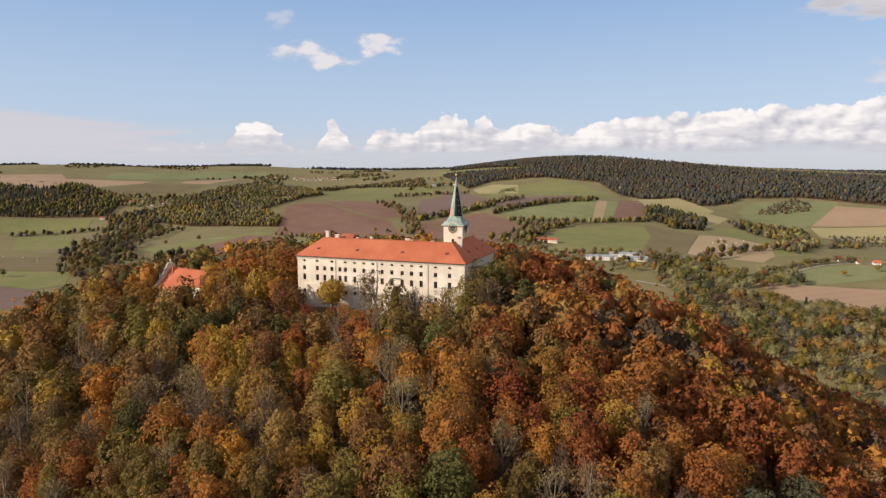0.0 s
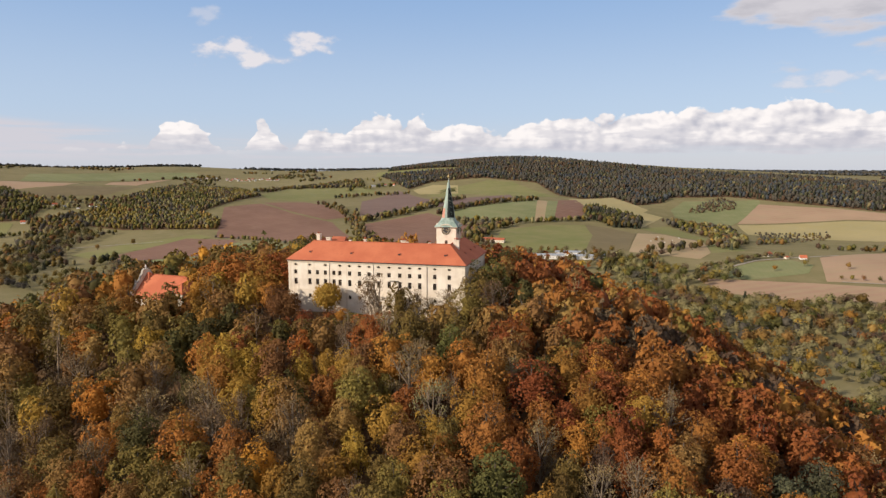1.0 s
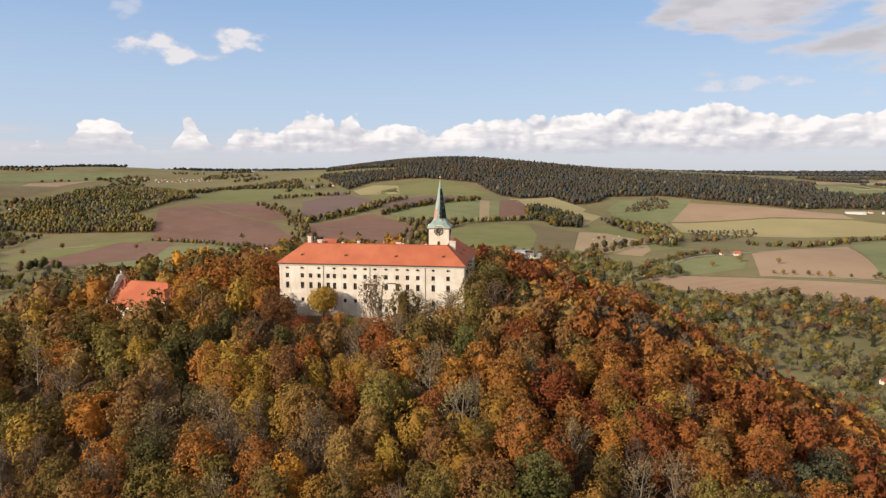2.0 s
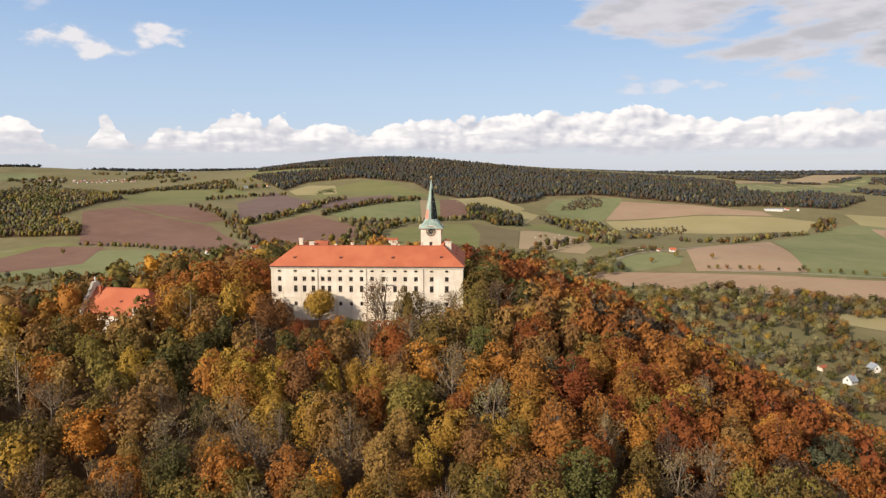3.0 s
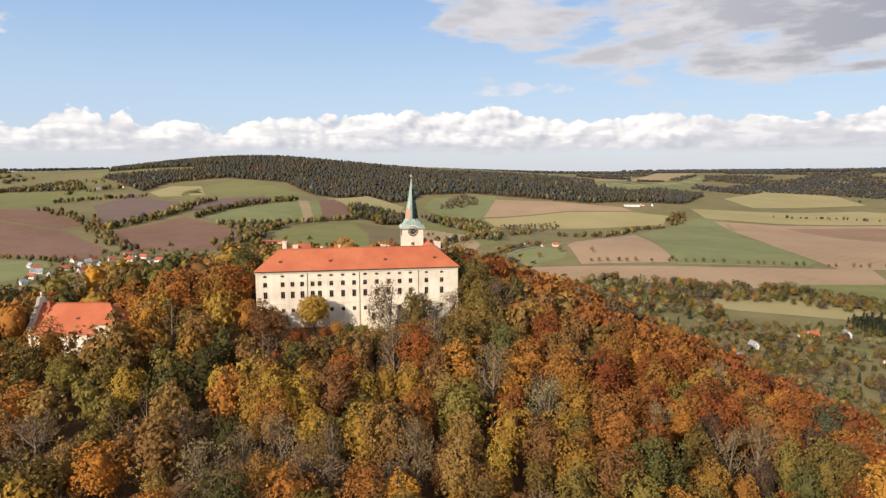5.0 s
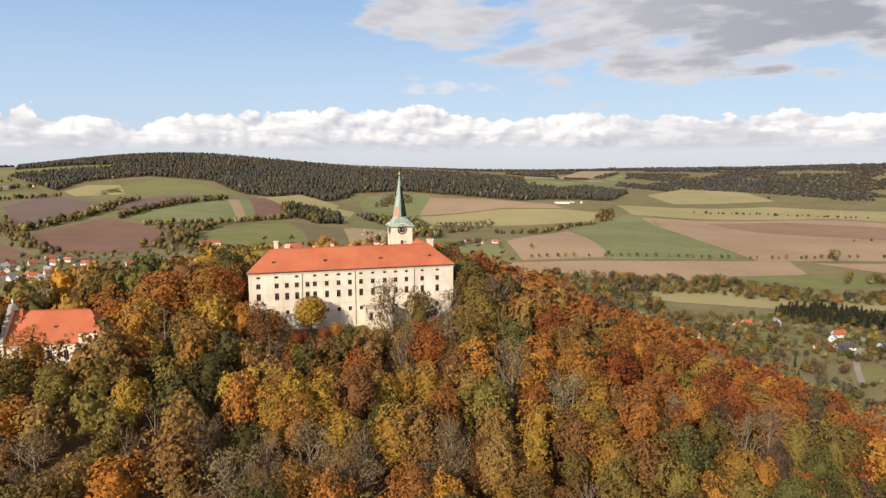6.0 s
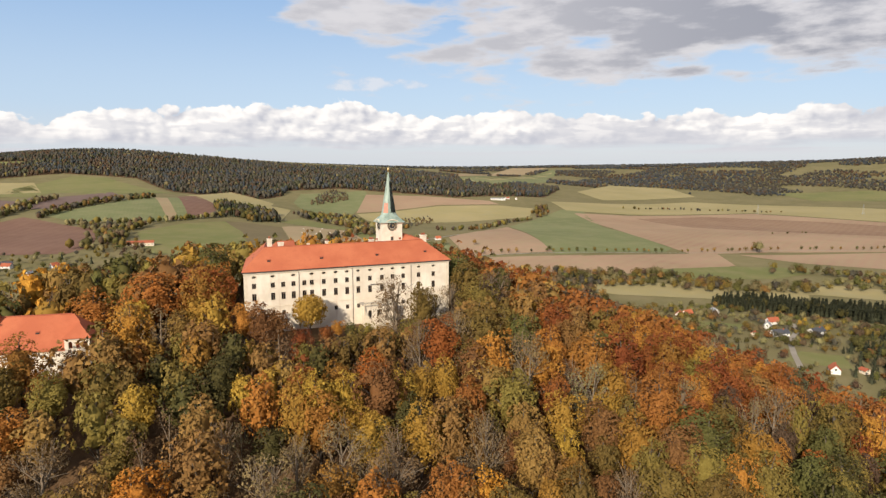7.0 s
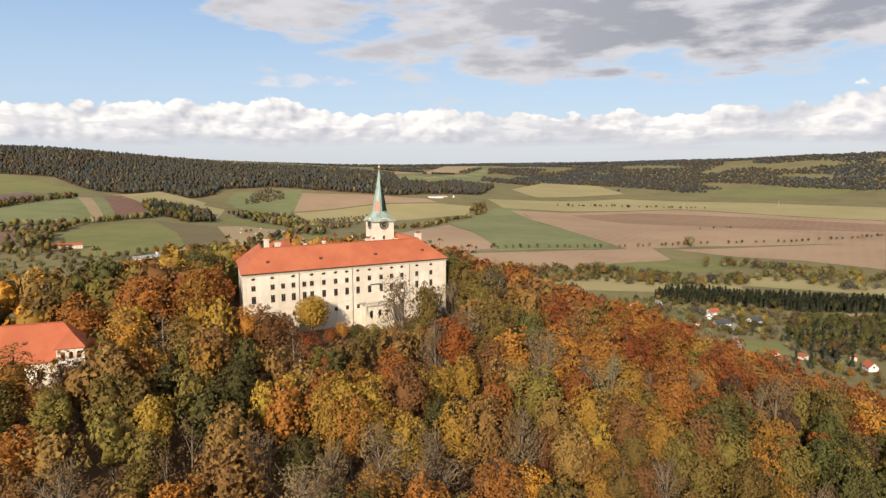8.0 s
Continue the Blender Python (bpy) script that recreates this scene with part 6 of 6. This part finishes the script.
hedge(WARM, (8, 14), 5, 9, (741, 372), (767, 344), (765, 274), (762, 211), (748, 171))
hedge(WARM, (8, 15), 5.5, 12, (149, 1242), (165, 1122), (94, 960))
hedge(DULL, (9, 16), 5, 16, (-534, 920), (-612, 1146), (-659, 1350))
hedge(DULL, (7, 12), 6.5, 5, (-846, 1238), (-750, 1279), (-684, 1327))
hedge(DULL, (8, 15), 5, 12, (-505, 870), (-442, 916), (-376, 934))
hedge(WARM, (8, 15), 5.5, 6, (-56, 1274), (-14, 1315), (56, 1392), (128, 1544), (211, 1716))
hedge(WARM, (8, 14), 5.5, 5, (138, 1420), (221, 1459), (350, 1539))
hedge(WARM, (8, 15), 5.5, 9, (602, 1351), (650, 1280), (602, 1106))
hedge(WARM, (7, 12), 6.5, 8, (634, 1165), (578, 995), (700, 1060))
hedge(DULL, (4, 6), 17, 6, (1180, 538), (1230, 515), (1263, 498))
hedge(DULL, (6, 10), 14, 8, (1520, 1075), (1686, 995), (1777, 737))
hedge(DULL, (10, 18), 12, 25, (-120, 2150), (60, 2320), (300, 2400))
hedge(DULL, (10, 18), 12, 30, (-330, 2300), (-120, 2500), (200, 2650))
hedge(WARM, (9, 15), 6.5, 14, (300, 830), (420, 900), (560, 960))

LONE = {}


def lone_tree(x, y, kind, h, group="roadside trees"):
    if kind not in LONE:
        kit = COARSE[len(LONE) % 5]
        LONE[kind] = (fast_mesh("trunk", *kit[0], (BARK,)), fast_mesh("crown", *kit[1], (LEAF[kind],)))
    root = new("tree")
    root.matrix_basis = pose(x, y, float(ground_z(x, y)), 0, 0, rng_w.uniform(0, 360)) @ Matrix.Diagonal((h * 1.1, h * 1.1, h, 1))
    tagged(root, TREE_LABEL[kind] if group != "roadside trees" else "small round roadside tree in a spaced row", "tree", group)
    for name, me in zip(("trunk", "crown"), LONE[kind]):
        new(name, me).parent = root


def tree_row(gap, *line):
    for (a, b), (c, d) in zip(line, line[1:]):
        n = int(math.hypot(c - a, d - b) / gap)
        for i in range(n):
            if rng_w.random() < 0.22:
                continue
            t = (i + rng_w.uniform(-0.2, 0.2)) / n
            lone_tree(a + (c - a) * t, b + (d - b) * t, pick({"olive": 2, "green": 2, "tan": 1}), rng_w.uniform(5.5, 8.5))


tree_row(11, (516, 688), (633, 627), (720, 580), (869, 499), (946, 454), (1047, 341), (1144, 276), (1227, 231))
for x, y, kind, h in ((905, 455, "haze", 20), (914, 463, "olive", 18), (620, 640, "green", 9), (-300, 1050, "olive", 10), (-460, 1060, "tan", 11), (-420, 1100, "olive", 12), (-540, 780, "green", 12),
                      (430, 1000, "tan", 9), (445, 1010, "olive", 8), (520, 760, "olive", 11), (470, 745, "gold", 9), (560, 735, "tan", 10), (-600, 760, "tan", 11), (-690, 830, "green", 12), (240, 800, "gold", 15), (262, 790, "tan", 16)):
    lone_tree(x, y, kind, h, "single trees in the fields")


# ---------------------------------------------------------------- houses, barns and lanes
def gable_roof(l, w, z, rise, over=0.5, thick=0.22):
    bm = bmesh.new()
    x, y = l / 2 + over, w / 2 + over
    drop = rise / (w / 2) * over
    pts = ((-y, z - drop), (0, z + rise), (y, z - drop), (y, z - drop + thick), (0, z + rise + thick), (-y, z - drop + thick))
    a = [bm.verts.new((-x, *p)) for p in pts]
    b = [bm.verts.new((x, *p)) for p in pts]
    for i in range(6):
        bm.faces.new((a[i], a[(i + 1) % 6], b[(i + 1) % 6], b[i]))
    bm.faces.new(a[::-1])
    bm.faces.new(b)
    return bm


def gable_body(l, w, z, rise):
    bm = bmesh.new()
    pts = ((-w / 2, -1.2), (w / 2, -1.2), (w / 2, z), (0, z + rise), (-w / 2, z))
    a = [bm.verts.new((-l / 2, *p)) for p in pts]
    b = [bm.verts.new((l / 2, *p)) for p in pts]
    for i in range(5):
        bm.faces.new((a[i], a[(i + 1) % 5], b[(i + 1) % 5], b[i]))
    bm.faces.new(a[::-1])
    bm.faces.new(b)
    return bm


HOUSE_KITS = {}


def house(kind, x, y, turn):
    """A village house or shed of the given kind, built once and then copied."""
    l, w, z, rise, roof_m, wall_m, label, cat = HOUSES[kind]
    at = pose(x, y, float(ground_z(x, y)) + 0.3, 0, 0, turn)
    if kind in HOUSE_KITS:
        return copy_thing(HOUSE_KITS[kind], at)
    h = new(cat)
    h.matrix_basis = at
    tagged(h, label, cat, cat + "s in the valley")
    part("wall", gable_body(l, w, z, rise), wall_m, h)
    part("roof", gable_roof(l, w, z, rise), roof_m, h)
    n = max(2, int(l / 4))
    for i in range(n):
        u = (i + 0.5) * l / n - l / 2
        for s in (-1, 1):
            win = part("window", boxes((u - 0.55, u + 0.55, s * (w / 2 + 0.03) - 0.05, s * (w / 2 + 0.03) + 0.05, 1.0, 2.3)), TRIM, h)
            part("pane", boxes((u - 0.45, u + 0.45, s * (w / 2 + 0.06) - 0.05, s * (w / 2 + 0.06) + 0.05, 1.1, 2.2)), GLASS, win)
    for s in (-1, 1):
        part("window", boxes((s * (l / 2 + 0.03) - 0.05, s * (l / 2 + 0.03) + 0.05, -0.5, 0.5, z - 0.4, z + 0.9)), GLASS, h)
    if cat == "house":
        part("chimney", boxes((l * 0.18, l * 0.18 + 0.7, -0.9, -0.3, z + rise * 0.5, z + rise + 0.9)), OLD_TILES, h)
    HOUSE_KITS[kind] = h
    return h


HOUSES = {
    "red": (8.4, 6, 2.5, 2.9, TILES, WHITE, "white house with steep red tiled roof", "house"),
    "aged": (10, 6.6, 2.6, 2.8, OLD_TILES, WHITE, "white house with weathered red roof", "house"),
    "slate": (13, 7.4, 2.6, 2.5, DARK_ROOF, WHITE, "long white bungalow with dark roof", "house"),
    "white": (6.8, 5.6, 2.5, 3.2, GREY_ROOF, WHITE, "white cottage with pale grey roof", "house"),
    "shed": (42, 12, 4.2, 1.7, GREY_ROOF, WHITE, "long white farm shed with grey sheet roof", "barn"),
    "barn": (34, 11, 4.0, 2.6, OLD_TILES, TRIM, "long cream barn with faded red roof", "barn"),
    "hut": (5, 4, 2.2, 1.3, OLD_TILES, TRIM, "small garden hut with red roof", "hut"),
}
for spot in HOMES:
    house(*spot)
for i in range(16):
    house(pick({"aged": 2, "red": 2, "white": 3, "slate": 1}), -70 + rng_w.uniform(-85, 65), 900 + rng_w.uniform(-50, 60), rng_w.uniform(0, 180))
for i in range(54):
    house(pick({"aged": 3, "red": 2, "white": 2, "slate": 1}), -900 + 400 * rng_w.random() + rng_w.normal() * 15, 3190 + rng_w.random() * 150, rng_w.uniform(0, 180))
for i in range(9):
    house(pick({"aged": 3, "red": 2, "white": 2}), -690 + rng_w.uniform(-60, 60), 1400 + rng_w.uniform(-30, 150), rng_w.uniform(0, 180))


def lane(width, *line, label="pale gravel lane between fields"):
    left, right = [], []
    for i, p in enumerate(line):
        a, b = Vector(line[max(i - 1, 0)]), Vector(line[min(i + 1, len(line) - 1)])
        d = (b - a).normalized()
        n = Vector((-d.y, d.x)) * width / 2
        left.append(tuple(Vector(p) + n)), right.append(tuple(Vector(p) - n))
    draped("lane", right + left[::-1], TARMAC, label, "lane", 0.25)


lane(4, (230, 757), (245, 742), (262, 725))
lane(4, (-640, 1010), (-560, 1090), (-450, 1110), (-380, 1120))
lane(4, (395, 760), (486, 808), (547, 815), (620, 830))
lane(2.6, (510, 680), (633, 619), (720, 572), (869, 491), (946, 446), (1047, 333), (1144, 268))
lane(4, (330, 200), (360, 215), (400, 232), (440, 240), (470, 255))


def pylon(x, y):
    p = new("pylon")
    p.matrix_basis = pose(x, y, float(ground_z(x, y)), 0, 0, 30)
    tagged(p, "grey lattice electricity pylon on the plain", "pylon", "pylons on the plain")
    bm = bmesh.new()
    for sx in (-1, 1):
        for sy in (-1, 1):
            v = [bm.verts.new((sx * (1.9 - k * 1.55) + dx, sy * (1.9 - k * 1.55) + dy, k * 27)) for k in (0, 1) for dx, dy in ((-.12, -.12), (.12, -.12), (.12, .12), (-.12, .12))]
            for i in range(4):
                bm.faces.new((v[i], v[(i + 1) % 4], v[4 + (i + 1) % 4], v[4 + i]))
    part("mast", bm, GREY_ROOF, p)
    for z in (18, 22, 26):
        part("arm", boxes((-5, 5, -0.15, 0.15, z, z + 0.35)), GREY_ROOF, p)


for x, y in ((1690, 770), (1840, 560)):
    pylon(x, y)


def bale(x, y):
    bm = rings(bmesh.new(), ((0.7, -0.6), (0.8, -0.5), (0.8, 0.5), (0.7, 0.6)), 14)
    ob = part("hay_bale", bm, WHITE, None, "", pose(x, y, float(ground_z(x, y)) + 1.2, 90, 0, rng_w.uniform(0, 180)))
    tagged(ob, "round white-wrapped hay bale in the field", "bale", "bales in the fields")


for i in range(7):
    bale(470 + rng_w.uniform(-45, 55), 1030 + rng_w.uniform(-50, 60))
for i in range(7):
    bale(-640 + rng_w.uniform(-50, 70), 900 + rng_w.uniform(-40, 60))

# ---------------------------------------------------------------- outbuilding west of the castle
def outbuilding():
    g = new("outbuilding")
    g.matrix_basis = pose(-95, 238, 98.6, 0, 0, -29)
    tagged(g, "white outbuilding with orange tiled roof and baroque gable", "outbuilding")
    l, w, z, rise, x0, x1 = 20.6, 12.6, 6.4, 7.3, -10.3, 15.2
    holes = [(x, 3.4, 1.3, 2.6, "arch") for x in (3.0, 7.0, 11.0, 15.0)]
    part("wall", wall(bmesh.new(), x1 - x0, z, holes, 0.6, -2.5), PLASTER, g, "", pose(x0, -w / 2, 0))
    part("wall", wall(bmesh.new(), x1 - x0, z, [], 0.6, -2.5), PLASTER, g, "", pose(x1, w / 2, 0, 0, 0, 180))
    part("wall", wall(bmesh.new(), w - 1.2, z, [], 0.6, -2.5), PLASTER, g, "", pose(x1, -w / 2 + 0.6, 0, 0, 0, 90))
    for x, h, ww, hh, s in holes:
        f, p = window_kit(ww, hh)
        win = part("window", f, FRAME_W, g, "", pose(x + x0, -w / 2, h))
        part("pane", p, GLASS, win)
    roof = bmesh.new()
    hipped(roof, x0 + 0.5, x1, -w / 2, w / 2, z, rise, 0.5, ("w",))
    part("roof", roof, TILES, g, "orange clay tile roof")
    part("ridge_tiles", boxes((x0, x1 - 6.6, -0.16, 0.16, z + rise - 0.02, z + rise + 0.2)), OLD_TILES, g)
    # curved gable with scrolls and finials
    half = [(6.9, -2.5), (6.9, 6.6), (7.3, 7.0), (6.7, 8.2), (5.8, 8.9), (5.1, 9.6), (5.0, 10.4), (4.1, 11.0), (3.3, 11.8), (2.8, 12.9), (2.1, 13.6), (1.6, 14.8), (0.8, 15.5)]
    bm = bmesh.new()
    prof = half + [(-a, b) for a, b in half[::-1]]
    a = [bm.verts.new((-l / 2 - 0.35, y, h)) for y, h in prof]
    b = [bm.verts.new((-l / 2 + 0.35, y, h)) for y, h in prof]
    n = len(prof)
    for i in range(n):
        bm.faces.new((a[i], b[i], b[(i + 1) % n], a[(i + 1) % n]))
    bm.faces.new(a)
    bm.faces.new(b[::-1])
    bmesh.ops.recalc_face_normals(bm, faces=bm.faces[:])
    gable = part("gable", bm, PLASTER, g, "scrolled baroque gable with grey coping")
    for s in (-1, 1):
        cope = bmesh.new()
        rows = [[cope.verts.new((x, s * y, h + dz)) for x, dz in ((-l / 2 - 0.5, 0), (-l / 2 + 0.5, 0), (-l / 2 + 0.5, 0.3), (-l / 2 - 0.5, 0.3))] for y, h in half[1:]]
        for p, q in zip(rows, rows[1:]):
            for i in range(4):
                cope.faces.new((p[i], p[(i + 1) % 4], q[(i + 1) % 4], q[i]))
        part("coping", cope, STONE, gable)
    for y, h in ((6.8, 7.3), (-6.8, 7.3), (4.9, 10.6), (-4.9, 10.6), (0, 15.5)):
        part("finial", rings(bmesh.new(), ((0.22, 0), (0.12, 0.3), (0.34, 0.8), (0.22, 1.2), (0.05, 1.7)), 8), WHITE if h > 12 else STONE, gable, "", pose(-l / 2, y, h))
    # hipped bay with arched openings at the eastern end
    bay = [(x, 7.6, 0.9, 1.7, "arch") for x in (1.3, 2.9, 4.5)]
    part("bay_wall", wall(bmesh.new(), 5.6, 9.4, bay, 0.5, -2.5), PLASTER, g, "", pose(8.4, -7.4, 0))
    part("bay_wall", boxes((8.4, 8.9, -6.9, 0, -2.5, 9.4)), PLASTER, g)
    part("bay_wall", boxes((13.5, 14.0, -6.9, 0, -2.5, 9.4)), PLASTER, g)
    part("bay_floor", boxes((8.9, 13.5, -6.9, 0, 5.9, 6.1)), STONE, g)
    roof = bmesh.new()
    hipped(roof, 8.4, 14.0, -7.4, 0.5, 9.4, 3.0, 0.4)
    part("bay_roof", roof, TILES, g)
    part("chimney", boxes((-8.0, -7.3, -1.4, -0.7, z + rise - 2.0, z + rise + 0.6), (-8.1, -7.2, -1.5, -0.6, z + rise + 0.6, z + rise + 0.8)), OLD_TILES, g, "dark brick chimney")
    d = part("dormer", dormer(), OLD_TILES, g, "", pose(1.5, -3.6, z + 3.35))
    part("hatch", boxes((-0.4, 0.4, -0.03, 0.02, 0.08, 0.5)), IRON, d)


outbuilding()
